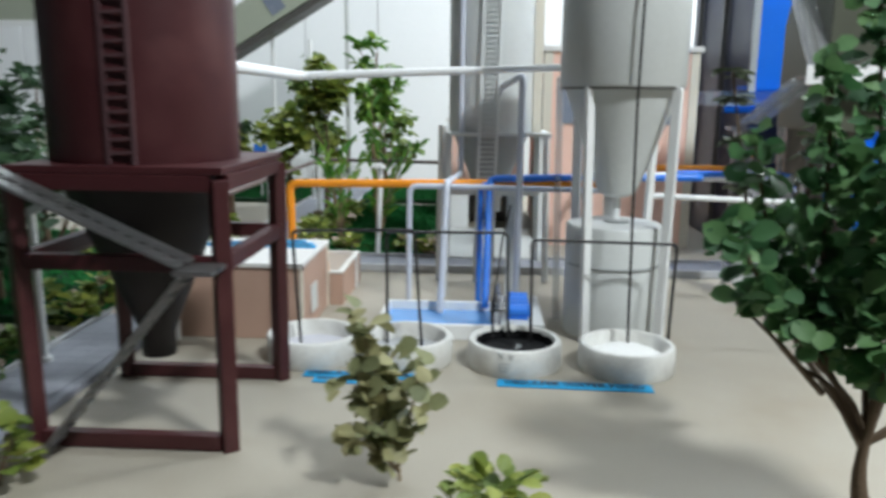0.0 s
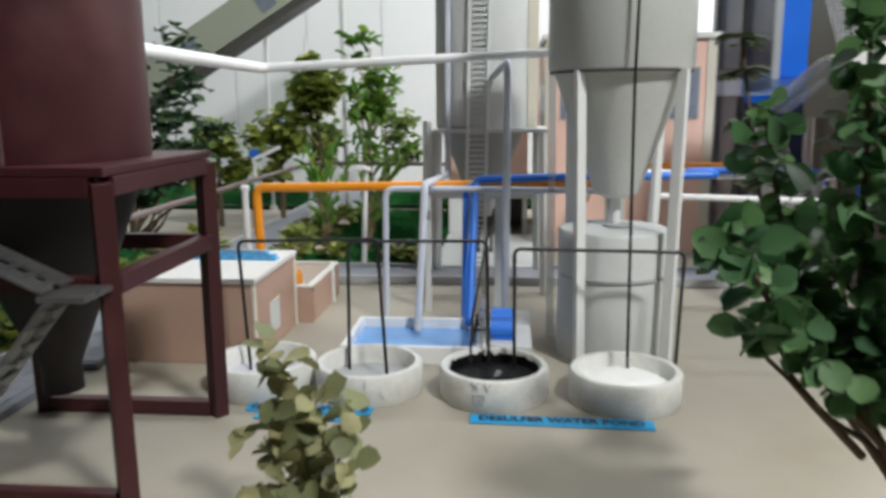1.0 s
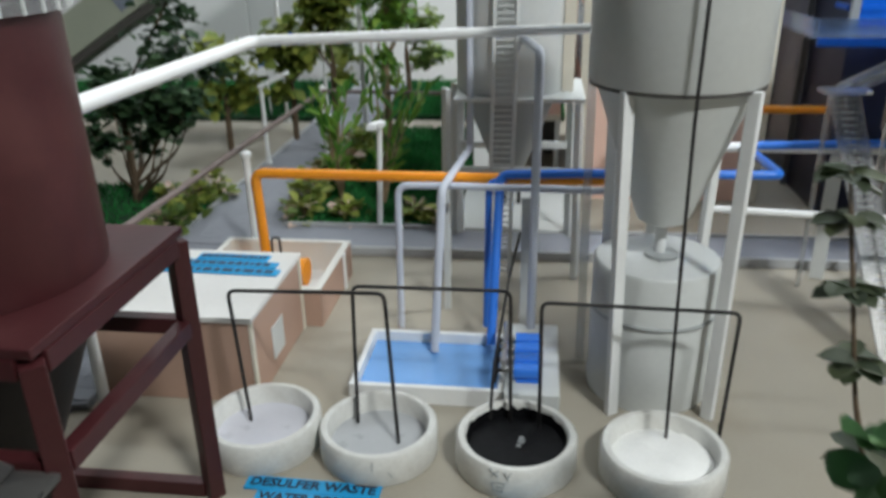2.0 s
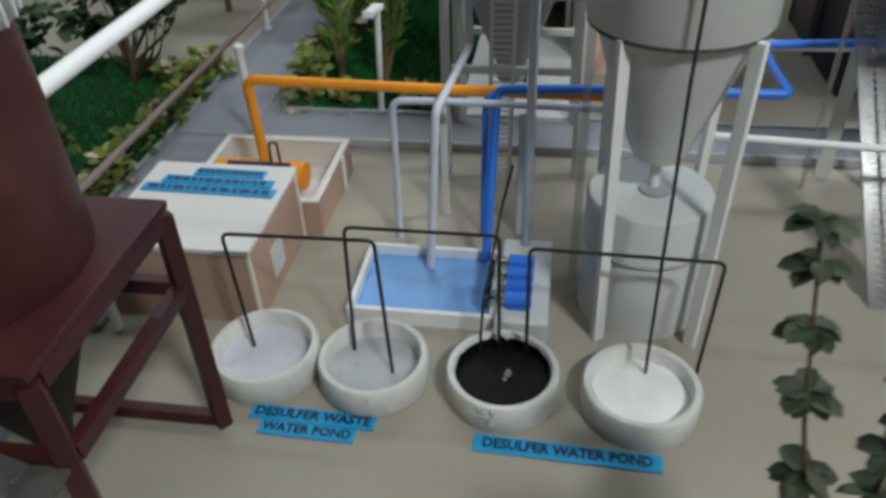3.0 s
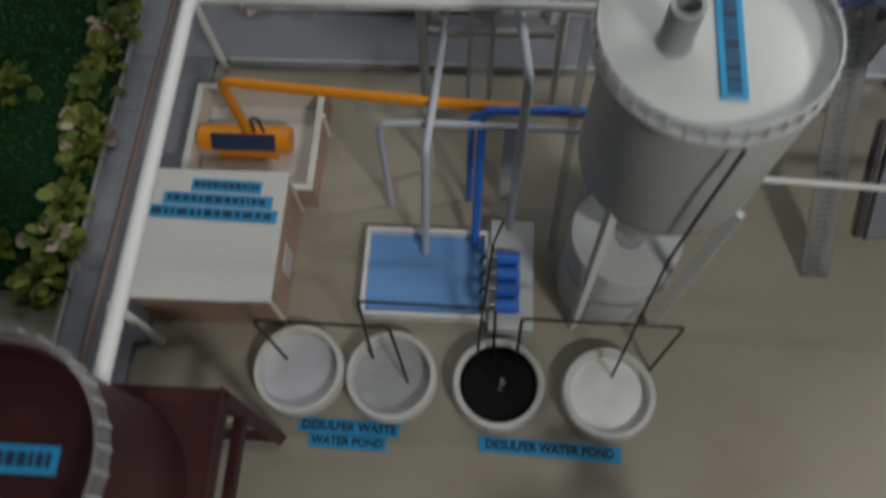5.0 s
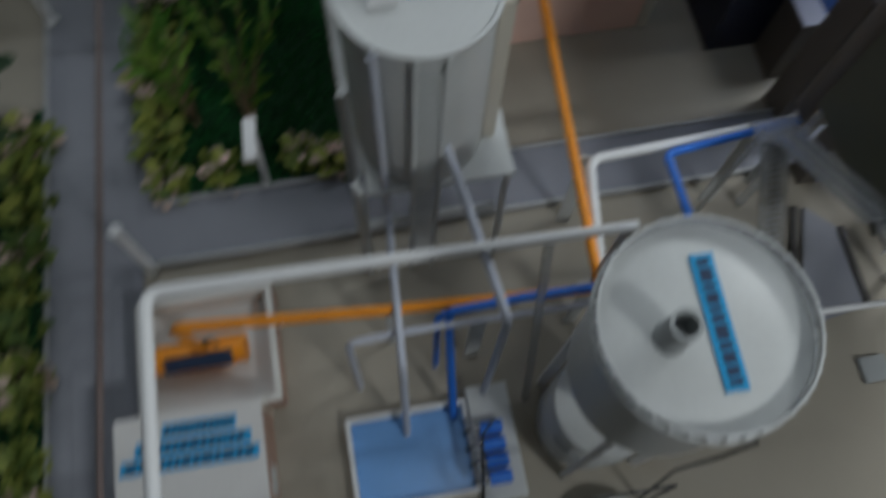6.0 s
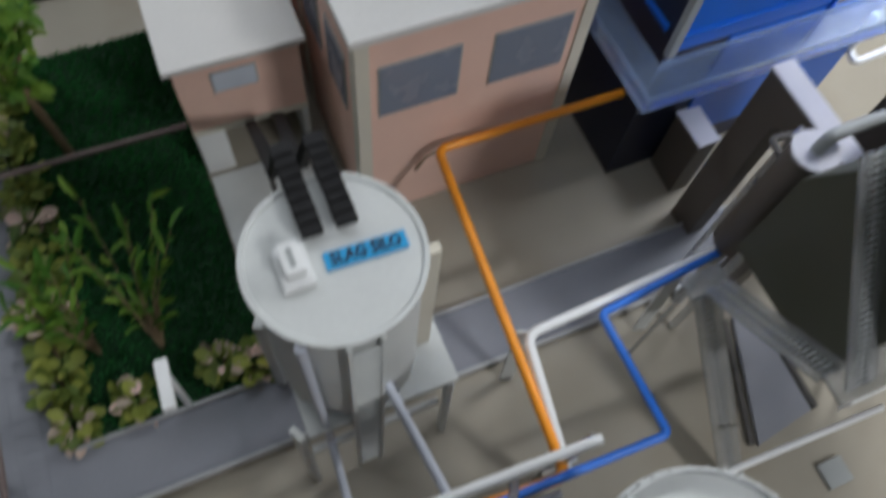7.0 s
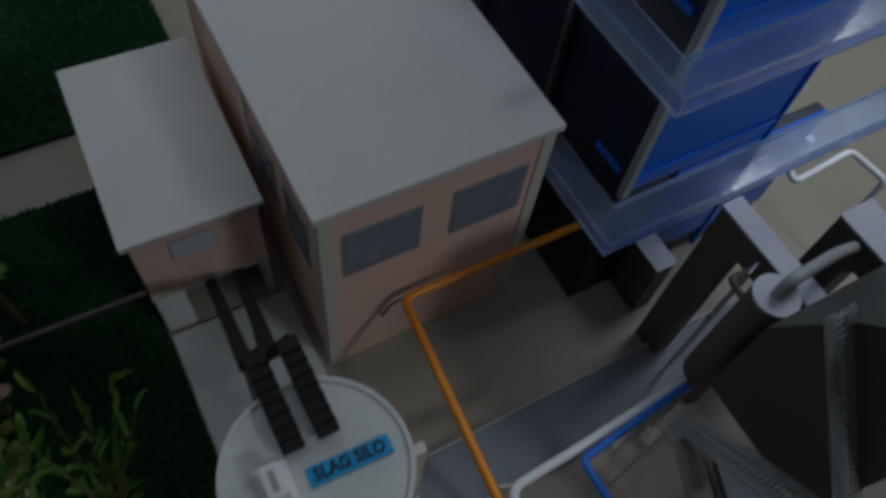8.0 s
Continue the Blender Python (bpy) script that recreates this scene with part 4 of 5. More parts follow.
# ---------------------------------------------------------------- slag silo on its square stand
def slag_silo():
    t = thing("slag_silo", (-0.05, 3.38, 0), "pale grey slag silo drum on a square white stand", "silo")
    for x, y in ((-0.50, 0.44), (0.56, 0.44)):
        part("post", beam((x * 1.04, y, 0), (x, y * 0.97, 1.53), 0.11, 0.08, 0.008), LIGHTGREY, t)
    part("post", beam((-0.52, -0.44, 0), (-0.50, -0.43, 1.64), 0.11, 0.05, 0.008), LIGHTGREY, t)
    part("post", beam((0.60, -0.44, 0), (0.57, -0.43, 1.53), 0.11, 0.05, 0.008), LIGHTGREY, t)
    part("platform", box(-0.44, 0.62, -0.47, 0.47, 1.531, 1.565, 0.008), LIGHTGREY, t)
    part("cross_bar", box(-0.46, 0.52, -0.45, -0.40, 0.92, 0.98, 0.005), LIGHTGREY, t)
    part("cross_bar", box(-0.46, 0.52, 0.40, 0.45, 0.92, 0.98, 0.005), LIGHTGREY, t)
    part("drum", lathe([(0, 1.566), (0.445, 1.566), (0.455, 1.585), (0.455, 3.05), (0, 3.05)], 64), LIGHTGREY, t, smooth=True)
    part("cone", lathe([(0, 1.53), (0.40, 1.53), (0.12, 0.82), (0.12, 0.7), (0, 0.7)], 48), GREY, t, smooth=True)
    part("cap", lathe([(0, 3.051), (0.475, 3.051), (0.48, 3.06), (0.48, 3.10), (0.455, 3.10), (0.445, 3.085), (0, 3.09)], 64), LIGHTGREY, t, smooth=True)
    part("rib", box(0.435, 0.53, -0.15, -0.09, 1.566, 3.045, 0.004), CREAM, t, "pale strip standing beside the drum")
    lad = bmesh.new()
    for k in (-0.09, 0.09):
        beam((-0.06 + k, -0.49, 0), (-0.005 + k, -0.475, 3.05), 0.022, 0.03, 0.003, lad)
    for i in range(58):
        z = 0.06 + i * 0.0505
        x = -0.06 + 0.055 * z / 3.05
        beam((x - 0.09, -0.483, z), (x + 0.09, -0.483, z), 0.012, 0.012, 0, lad)
    part("ladder", lad, LIGHTGREY, t, "pale rung ladder")
    part("machine_base", box(-0.29, -0.125, -0.12, 0.12, 3.091, 3.125, 0.01), WHITE, t)
    part("machine_head", box(-0.26, -0.155, -0.07, 0.10, 3.126, 3.21, 0.015), WHITE, t, "small white machine housing")
    part("machine_slot", box(-0.222, -0.193, -0.04, 0.065, 3.2105, 3.215, 0), GREY, t, "grey slot")
    return t


slag_silo()
label_strip("label", (0.109, 3.349, 3.092), 0.432, 0.10, "SLAG SILO", "blue paper label reading SLAG SILO on the silo cap", -2.4, "", 0.66, 0.86)
for x0, low, far in ((-0.115, -0.03, 0.02), (0.067, -0.06, 0.09)):
    t = thing("conveyor", (x0, 3.5, 3.12), "black ribbed belt conveyor sloping from the silo to the pump house", "conveyor", "belt conveyors")
    part("belt", beam((0, 0, 0.035), (0, 0.56, 0.03), 0.115, 0.06, 0.006), BLACK, t)
    part("belt", beam((low, 0.78, -0.58), (far, 2.515, -2.45), 0.10, 0.05, 0.006), BLACK, t)
    part("chute", beam((0, 0.57, 0.0), (low, 0.79, -0.60), 0.08, 0.05, 0.004), BLACK, t)
    for k in range(7):
        part("cleat", box(-0.058, 0.058, 0.05 + k * 0.07, 0.062 + k * 0.07, 0.066, 0.078, 0), BLACK, t)
    part("strut", beam((low, 1.2, -3.06), (low, 1.2, -1.07), 0.04, 0.03, 0.003), DARKGREY, t)


# ---------------------------------------------------------------- houses
def framed_window(parent, x0, x1, z0, z1, y, mat=PANE):
    w = part("window", box(x0, x1, y - 0.012, y - 0.001, z0, z1, 0.002), GREY, parent)
    ob = new("pane", finish("pane", box(x0 + 0.014, x1 - 0.014, y - 0.018, y - 0.013, z0 + 0.014, z1 - 0.014, 0), mat))
    ob.parent = w
    return w


def main_house():
    t = thing("plant_house", (0.63, 5.055, 0), "salmon pink plant building with a flat grey-white roof", "building")
    W, D, H = 1.96, 3.1, 2.51
    part("wall", box(0.02, W - 0.02, 0.02, D, 0, H, 0.008), PINK, t)
    part("roof", box(-0.04, W + 0.04, -0.03, D + 0.05, H + 0.001, H + 0.07, 0.012), ROOF, t)
    for x in (0.0, W - 0.11):
        part("pilaster", box(x, x + 0.11, 0.0, 0.0195, 0, H, 0.004), CREAM, t)
    for y in (0.021, 1.5):
        part("pilaster", box(0.0, 0.0195, y, y + 0.11, 0, H, 0.004), CREAM, t)
    for x0 in (0.176, 1.11):
        framed_window(t, x0, x0 + 0.67, 1.598, 2.193, 0.02)
    for y0 in (0.3, 0.95):
        w = part("window", box(0.008, 0.019, y0, y0 + 0.45, 1.4, 2.05, 0.002), GREY, t)
        ob = new("pane", finish("pane", box(0.002, 0.0075, y0 + 0.025, y0 + 0.425, 1.425, 2.025, 0), PANE))
        ob.parent = w
    part("cable", tube([(0.52, 0.0, 0.62), (0.60, -0.03, 0.86), (0.75, -0.08, 0.96)], 0.012, 8, 0.1), BARK_PALE, t, "thin brown cable", smooth=True)
    return t


main_house()


def annex():
    t = thing("pump_house", (-0.665, 6.003, 0), "small salmon pump house with open lower front and flat pale roof", "building", turn=-1.2)
    part("wall", box(0.06, 1.12, 0.05, 2.0, 0.731, 1.575, 0.008), PINK, t)
    part("roof", box(0, 1.175, 0, 2.035, 1.576, 1.636, 0.01), ROOF, t)
    part("lintel", box(0.052, 1.128, 0.042, 2.004, 0.66, 0.73, 0.004), CREAM, t, "cream band over the open front")
    part("lower_wall", box(0.06, 0.33, 0.06, 0.12, 0, 0.659, 0.006), WHITE, t, "white front panel beside the opening")
    part("lower_wall", box(0.06, 0.12, 0.121, 2.0, 0, 0.659, 0.006), LIGHTGREY, t)
    part("lower_wall", box(1.06, 1.12, 0.06, 2.0, 0, 0.659, 0.006), LIGHTGREY, t)
    # shade in the opening and between the buildings put into dark grey
    part("lower_wall", box(0.121, 1.059, 1.0, 1.06, 0, 0.659, 0.006), DARKGREY, t, "inner wall, dark grey for the opening's shade")
    framed_window(t, 0.35, 0.74, 1.20, 1.45, 0.05, PALE_PANE)
    return t


annex()
slab = thing("yard_slab", (-0.60, 3.9, 0), "pale grey slab between lawn and building", "slab", kind="structure")
part("slab", box(0, 1.15, 0, 2.08, 0.003, 0.06, 0.008), LIGHTGREY, slab)


# ---------------------------------------------------------------- the blue tower with clear decks
def tower():
    t = thing("boiler_tower", (2.645, 4.23, 0), "tall blue boiler tower model with clear acrylic decks", "tower")
    X0, X1, Y0 = 0.46, 2.05, 0.44
    # near-black navy: shade of the left face and openings put into the colour
    part("core", box(X0, X1, Y0, 3.2, 0.0, 5.6, 0.02), NAVY, t, "navy core darkened for its shaded side")
    part("front_sheet", box(X0 + 0.04, X1, Y0 - 0.028, Y0 - 0.004, 1.89, 5.6, 0.004), TOWER_BLUE, t, "glossy blue front sheet")
    part("front_sheet", box(X0 + 0.62, X1, Y0 - 0.028, Y0 - 0.004, 0.35, 1.85, 0.004), TOWER_BLUE, t, "glossy blue front sheet")
    part("podium", box(X1 + 0.052, 2.86, Y0, Y0 + 0.10, 0.0, 1.80, 0.02), NAVY, t, "dark navy podium")
    part("front_sheet", box(X1 + 0.052, 2.86, Y0 - 0.028, Y0 - 0.004, 0.35, 1.80, 0.004), TOWER_BLUE, t, "glossy blue front sheet")
    part("column", box(X0 - 0.04, X0 + 0.035, Y0 - 0.07, Y0 - 0.005, 1.89, 5.6, 0.006), GREY, t)
    for y in (1.5, 2.7):
        part("column", box(X0 - 0.07, X0 - 0.01, y, y + 0.05, 0, 5.6, 0.006), DARKGREY, t)
    part("column", box(X1 + 0.01, X1 + 0.05, Y0 - 0.05, Y0 + 0.02, 0, 5.6, 0.006), TOWER_BLUE, t)
    for z in (1.856, 3.485, 5.1):
        part("deck", prism([(0, 0), (3.6, 0), (3.6, 0.34), (0.35, 0.34), (0.35, 3.2), (0, 3.2)], "z", z, z + 0.03, 0.004), ACRYLIC_BLUE, t, "clear acrylic deck")
        part("deck_edge", box(0.03, 3.6, -0.012, 0.018, z + 0.031, z + 0.17, 0.003), ACRYLIC_BLUE, t, "clear acrylic edge strip")
        part("deck_edge", box(-0.012, 0.018, -0.012, 3.2, z + 0.031, z + 0.17, 0.003), ACRYLIC_BLUE, t, "clear acrylic edge strip")
        part("deck_lip", box(0.33, 3.6, 0.315, 0.338, z + 0.031, z + 0.08, 0.003), ACRYLIC_BLUE, t, "clear acrylic lip strip")
        part("deck_beam", box(0.05, 3.6, 0.04, 0.07, z - 0.08, z - 0.001, 0.003), TOWER_BLUE, t)
    for z in (2.05, 3.68):
        part("blue_strip", box(X0 - 0.03, X0 - 0.002, 0.52, 0.85, z, z + 0.05, 0.003), TOWER_BLUE, t)
        part("blue_strip", box(X0 + 0.06, X1 - 0.02, Y0 - 0.05, Y0 - 0.0285, z, z + 0.05, 0.003), TOWER_BLUE, t)
    return t


tower()


def duct(x, y, length, w, label, top=2.36):
    """A dark portal-shaped duct along y with a pale top plate."""
    t = thing("flue_duct", (x, y, 0), label, "duct", "flue ducts")
    n = length
    outline = [(0.0, 0.0), (0.0, top), (n, top), (n, 0.0), (n - 0.30, 0.0), (n - 0.30, top - 0.38), (n - 0.36, top - 0.29), (0.28, top - 0.29), (0.22, top - 0.38), (0.22, 0.0)]
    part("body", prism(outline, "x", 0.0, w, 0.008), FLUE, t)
    # lit top face made paler than the sides by its own plate
    part("top_plate", box(-0.01, w + 0.01, -0.01, n + 0.01, top + 0.001, top + 0.025, 0.004), LILAC_LIT, t, "pale lilac top plate")
    return t


duct(3.52, 3.08, 0.97, 0.18, "brown grey arched flue duct with pale lilac top plate", 2.24)
duct(4.20, 2.62, 0.93, 0.32, "brown grey flue duct with pale lilac top plate")
t = thing("flue_box", (3.62, 4.25, 0), "brown grey low flue box with pale lilac lid", "duct", "flue ducts")
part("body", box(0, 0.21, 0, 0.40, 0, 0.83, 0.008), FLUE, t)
part("lid", box(-0.015, 0.225, -0.015, 0.415, 0.831, 0.855, 0.004), LILAC_LIT, t, "pale lilac lid")
# low slabs on the board under the collector
t = thing("plinth", (3.06, 1.73, 0), "lilac grey tapered slab with dark side strips lying on the board", "plinth")
part("slab", prism([(0, 0), (0.62, 0.09), (0.64, 0.87), (0.42, 1.1)], "z", 0.002, 0.045, 0.004), PAVING, t)
# dark strips along both sides of the slab
part("side_strip", beam((-0.06, 0.03, 0.03), (0.34, 1.12, 0.03), 0.05, 0.05, 0.004), DARKGREY, t, "dark strip along the slab")
part("side_strip", beam((0.67, 0.09, 0.03), (0.69, 0.86, 0.03), 0.05, 0.05, 0.004), DARKGREY, t, "dark strip along the slab")
t = thing("plinth", (3.56, 1.28, 0), "small square lilac grey block lying on the board", "plinth")
part("slab", box(-0.12, 0.12, -0.11, 0.11, 0.002, 0.05, 0.008), GREY, t)
pipeline("white_pipe", [[(5.05, 4.43, 1.85), (5.05, 4.42, 1.42), (5.03, 4.28, 1.4), (5.81, 4.33, 1.4), (5.86, 3.91, 1.4), (5.86, 3.9, 0.0)]], 0.035, WHITE, "thin white pipe loop in front of the tower", 0.08)
pipeline("dark_pipe", [[(3.37, 3.52, 0.055), (3.37, 3.52, 2.12), (3.50, 3.56, 2.16)]], 0.022, METAL, "slim bright metal pipe standing by the flue duct", 0.05)


# ---------------------------------------------------------------- dust collector with hoppers, stair and flue stack
def collector():
    t = thing("dust_collector", (2.48, 1.9, 0), "dull olive dust collector box on clear acrylic frame", "dust collector")
    side = [(0.08, 1.66), (1.14, 1.66), (1.14, 2.65), (0.83, 3.3), (0.6, 3.6), (0.08, 3.6)]
    part("body", prism(side, "x", 0.37, 2.2, 0.01), OLIVE, t)
    for x, y in ((0.42, 1.08), (1.5, 0.14), (2.1, 0.14), (2.1, 1.08)):
        part("frame_post", box(x - 0.03, x + 0.03, y - 0.03, y + 0.03, 0, 1.655, 0.005), ACRYLIC, t, "clear acrylic post")
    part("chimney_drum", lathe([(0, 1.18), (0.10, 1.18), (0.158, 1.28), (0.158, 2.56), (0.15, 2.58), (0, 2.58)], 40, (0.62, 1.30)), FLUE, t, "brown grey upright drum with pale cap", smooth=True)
    part("drum_cap", lathe([(0, 2.581), (0.163, 2.581), (0.163, 2.605), (0, 2.61)], 40, (0.62, 1.30)), LILAC_LIT, t, "pale lilac cap", smooth=True)
    part("drum_pipe", tube([(0.62, 1.30, 2.60), (0.66, 1.31, 2.74), (1.2, 1.36, 2.62), (1.74, 1.42, 2.25)], 0.045, 14, 0.14), GREY, t, "grey bent pipe", smooth=True)
    part("bracket", tube([(0.62, 1.44, 2.30), (0.68, 1.62, 2.24), (0.98, 1.66, 2.10)], 0.028, 10, 0.05), DARKGREY, t, "grey elbow to the duct", smooth=True)
    part("drum_stand", tube([(0.62, 1.30, 0), (0.62, 1.30, 1.19)], 0.05, 12, 0), GREY, t, smooth=True)
    return t


collector()


def flight(t, a, b, w, n):
    """Two clear side strips with narrow treads between them."""
    a, b = Vector(a), Vector(b)
    for k in (-w / 2, w / 2):
        part("stringer", beam((a.x + k, a.y, a.z), (b.x + k, b.y, b.z), 0.02, 0.10, 0.003, up=(1, 0, 0)), ACRYLIC, t)
    for i in range(n):
        p = a.lerp(b, (i + 0.5) / n)
        part("tread", box(p.x - w / 2 + 0.011, p.x + w / 2 - 0.011, p.y - 0.011, p.y + 0.011, p.z - 0.004, p.z + 0.004, 0), GREY, t)


def stair():
    t = thing("stairway", (2.60, 1.40, 0), "clear acrylic stair turning up to the dust collector", "stairway")
    flight(t, (0.02, 0, 0), (-0.14, 1.40, 1.62), 0.12, 40)
    part("landing", box(-0.28, 0.06, 1.40, 1.58, 1.63, 1.66, 0.004), ACRYLIC, t)
    flight(t, (-0.08, 1.42, 1.70), (0.06, 0.55, 2.10), 0.15, 24)
    part("platform", box(-0.02, 1.5, 0.36, 0.575, 2.10, 2.135, 0.004), ACRYLIC, t)
    part("platform_rail", box(-0.02, 1.5, 0.34, 0.356, 2.06, 2.22, 0.003), WHITE, t)
    flight(t, (0.15, 0.42, 2.15), (0.15, 1.42, 3.36), 0.13, 34)
    part("post", beam((-0.2, 1.5, 0), (-0.2, 1.5, 1.625), 0.03, 0.03, 0.003), ACRYLIC, t)
    part("post", beam((1.45, 0.45, 0), (1.45, 0.45, 2.095), 0.03, 0.03, 0.003), ACRYLIC, t)
    return t


stair()


# ---------------------------------------------------------------- sloping conveyor gallery at the back
def gallery():
    t = thing("conveyor_gallery", (-5.6, 8.2, 0), "pale sage conveyor gallery climbing across the back", "conveyor gallery")
    a, b = Vector((-2.2, 0, 0.95)), Vector((3.4, 0.2, 4.35))
    part("casing", beam(a, b, 0.62, 0.55, 0.02), SAGE, t)
    # shade below the casing built as a dark grey beam
    part("underside", beam(a + Vector((0.19, -0.02, -0.29)), b + Vector((0.19, -0.02, -0.29)), 0.58, 0.10, 0.01), DARKGREY, t, "underside beam, dark grey for shade")
    for k in (0.3, 0.5, 0.72):
        p = a.lerp(b, k)
        part("window", beam(p + Vector((0, -0.315, -0.05)), p + Vector((0.22, -0.31, 0.10)), 0.01, 0.30, 0.0), PANE, t, "grey window patch")
    for k in (0.1, 0.95):
        p = a.lerp(b, k)
        part("trestle", beam((p.x, 0.05, 0), (p.x, 0.05, p.z - 0.25), 0.07, 0.07, 0.005), LIGHTGREY, t)
    return t


gallery()


def level_gallery():
    t = thing("conveyor_gallery", (-7.6, 8.1, 0), "pale sage level conveyor gallery with a white lower edge", "conveyor gallery")
    part("casing", box(-1.6, 0.35, -0.25, 0.3, 3.1, 3.75, 0.02), SAGE, t)
    part("edge", box(-1.6, 0.36, -0.27, -0.252, 3.02, 3.12, 0.006), WHITE, t, "white lower edge")
    for x in (-1.3, 0.2):
        part("trestle", beam((x, 0, 0), (x, 0, 3.099), 0.07, 0.07, 0.005), LIGHTGREY, t)
    return t


level_gallery()


# ---------------------------------------------------------------- plants
plant("tree", (1.52, -1.88, 0), [
    ([(0, 0, 0.5), (-0.1, 0.5, 0.75), (-0.20, 0.86, 1.1), (-0.24, 0.98, 1.35), (-0.315, 1.18, 2.08)], 0.0, (1.17, 1.185, 1.47, 1.485, 1.71, 1.725, 1.92, 1.935, 2.06, 2.075), 5),
    ([(-0.1, 0.5, 0.75), (0.0, 0.85, 1.2), (0.04, 0.9, 1.75)], 0.0, (1.0, 1.18, 1.19, 1.36, 1.37, 1.53, 1.54, 1.68, 1.74), 5),
    ([(0, 0, 0.46), (-0.08, 0.02, 0.60), (-0.15, 0.05, 0.74), (-0.27, 0.10, 0.80), (-0.38, 0.16, 0.93)], 0.7),
    ([(0, 0, 0.5), (-0.05, 0.04, 0.66), (-0.18, 0.05, 0.8), (-0.27, 0.02, 1.05), (-0.46, 0.05, 1.2)], 0.25),
    ([(-0.18, 0.05, 0.8), (-0.40, 0.15, 1.2), (-0.50, 0.2, 1.75)], 0.1),
    ([(-0.18, 0.05, 0.8), (-0.26, 0.0, 1.3), (-0.30, 0.0, 2.05)], 0.1),
    ([(-0.18, 0.05, 0.8), (-0.5, -0.1, 1.15), (-0.66, -0.12, 1.42)], 0.15),
    ([(-0.18, 0.05, 0.7), (-0.42, -0.05, 0.95), (-0.6, 0.0, 1.12)], 0.15),
    ([(0, 0, 0.5), (0.03, 0.03, 0.7), (-0.05, 0.05, 1.0), (-0.02, 0.1, 1.6), (-0.1, 0.1, 2.3)], 0.3),
    ([(0, 0, 0.5), (0.0, -0.1, 0.9), (-0.12, -0.15, 1.7)], 0.3),
    ([(0, 0, 0.5), (0.15, 0.1, 0.9), (0.2, 0.1, 2.3)], 0.3),
    ([(0, 0, 0.5), (0.05, 0.2, 0.9), (0.05, 0.3, 1.6)], 0.35),
    ([(0, 0, 0.5), (-0.12, 0.2, 0.8), (-0.25, 0.25, 1.4)], 0.2),
    ([(0, 0, 0.5), (0.35, -0.1, 0.8), (0.6, -0.1, 1.8)], 0.3),
    ([(0, 0, 0.5), (0.25, 0.0, 0.7), (0.4, 0.05, 1.5)], 0.2)],
    LEAF_DARK, "dark green model tree with broad round leaves and forked stem", "tree", 0.098, 0.064, 7, 0.016, BARK, ([(0, 0, 0), (0.025, 0, 0.15), (-0.01, 0.01, 0.34), (0.0, 0, 0.56)], 0.052, 0.022), 3,
    wild=1.0, bare=lambda p: 0.74 + 0.62 * max(0.0, -p.x), second=(2, LEAF_SHADED, "brownish green leaves in whorls, darkened for shade", 0.118))
plant("bush", (-0.515, -1.415, 0), [
    ([(0, 0, 0), (-0.05, 0.02, 0.35), (-0.22, 0.1, 0.8)], 0.18), ([(0, 0, 0.1), (-0.15, 0, 0.3), (-0.24, 0.02, 0.5)], 0.1),
    ([(0, 0, 0.1), (0.06, 0.02, 0.4), (0.1, 0.05, 0.58)], 0.2), ([(0, 0, 0.08), (-0.1, 0.1, 0.3), (-0.05, 0.15, 0.62)], 0.15), ([(0, 0, 0.05), (-0.12, -0.06, 0.2), (-0.2, -0.08, 0.3)], 0.08)],
    LEAF_OLIVE, "dusty olive green little bush with oval leaves", "bush", 0.105, 0.072, 5, 0.010, BARK_PALE, None, 4, wild=0.9)


def shrub(x, y, size, mat, label, n=90, seed=0, tall=0.6, group="low shrubs", flowers=0, leaf=0.085):
    rng = random.Random(seed)
    t = thing("shrub", (x, y, 0.0), label, "shrub", group)
    bm = bmesh.new()
    for _ in range(5):
        a = rng.uniform(0, 6.28)
        tube([(0, 0, 0.0), (size * 0.3 * math.cos(a), size * 0.3 * math.sin(a), size * tall)], 0.012, 5, 0, bm, 0.006)
    part("stem", bm, BARK, t)
    spots, petals = [], []
    for i in range(n + flowers):
        a, q = rng.uniform(0, 6.28), rng.random() ** 0.5
        h = rng.uniform(0.12, 1.0)
        rr = size * 0.5 * q * (1.15 - 0.6 * h * h) * (1 + 0.3 * math.sin(3 * a + seed))
        p = Vector((rr * math.cos(a), rr * math.sin(a), size * tall * h * 1.2))
        d = Vector((math.cos(a), math.sin(a), rng.uniform(-0.1, 1.0)))
        ln = leaf * rng.uniform(0.7, 1.3)
        (spots if i < n else petals).append((p, d, Vector((rng.uniform(-.6, .6), rng.uniform(-.6, .6), 1)), ln, ln * rng.uniform(0.6, 0.95)))
    ob = new("leaves", leaf_mesh(spots, mat))
    ob.parent = t
    if petals:
        fl = new("flower_tuft", leaf_mesh(petals, FLOWER, "flowers"))
        fl.parent = t
        fl["label"] = "faded pinkish flower scraps"
    return t


shrub(-0.06, -2.15, 0.42, LEAF_YELLOW, "bright yellow-green low shrub near the board's edge", 150, 1, 0.85)
shrub(-2.50, -1.62, 0.34, LEAF_YELLOW, "bright yellow-green low shrub beside the path", 120, 2, 0.9)
shrub(1.1, -2.1, 0.22, LEAF_YELLOW, "bright yellow-green low shrub near the board's edge", 80, 9, 0.8)
rng = random.Random(11)
# border shrubs round the lawns
spots_row = [(P_X1 + 0.12, P_Y1 + 0.16 + 0.34 * i) for i in range(11)] + [(-1.74, 4.0), (-1.0, 4.12), (-0.79, 4.0)]
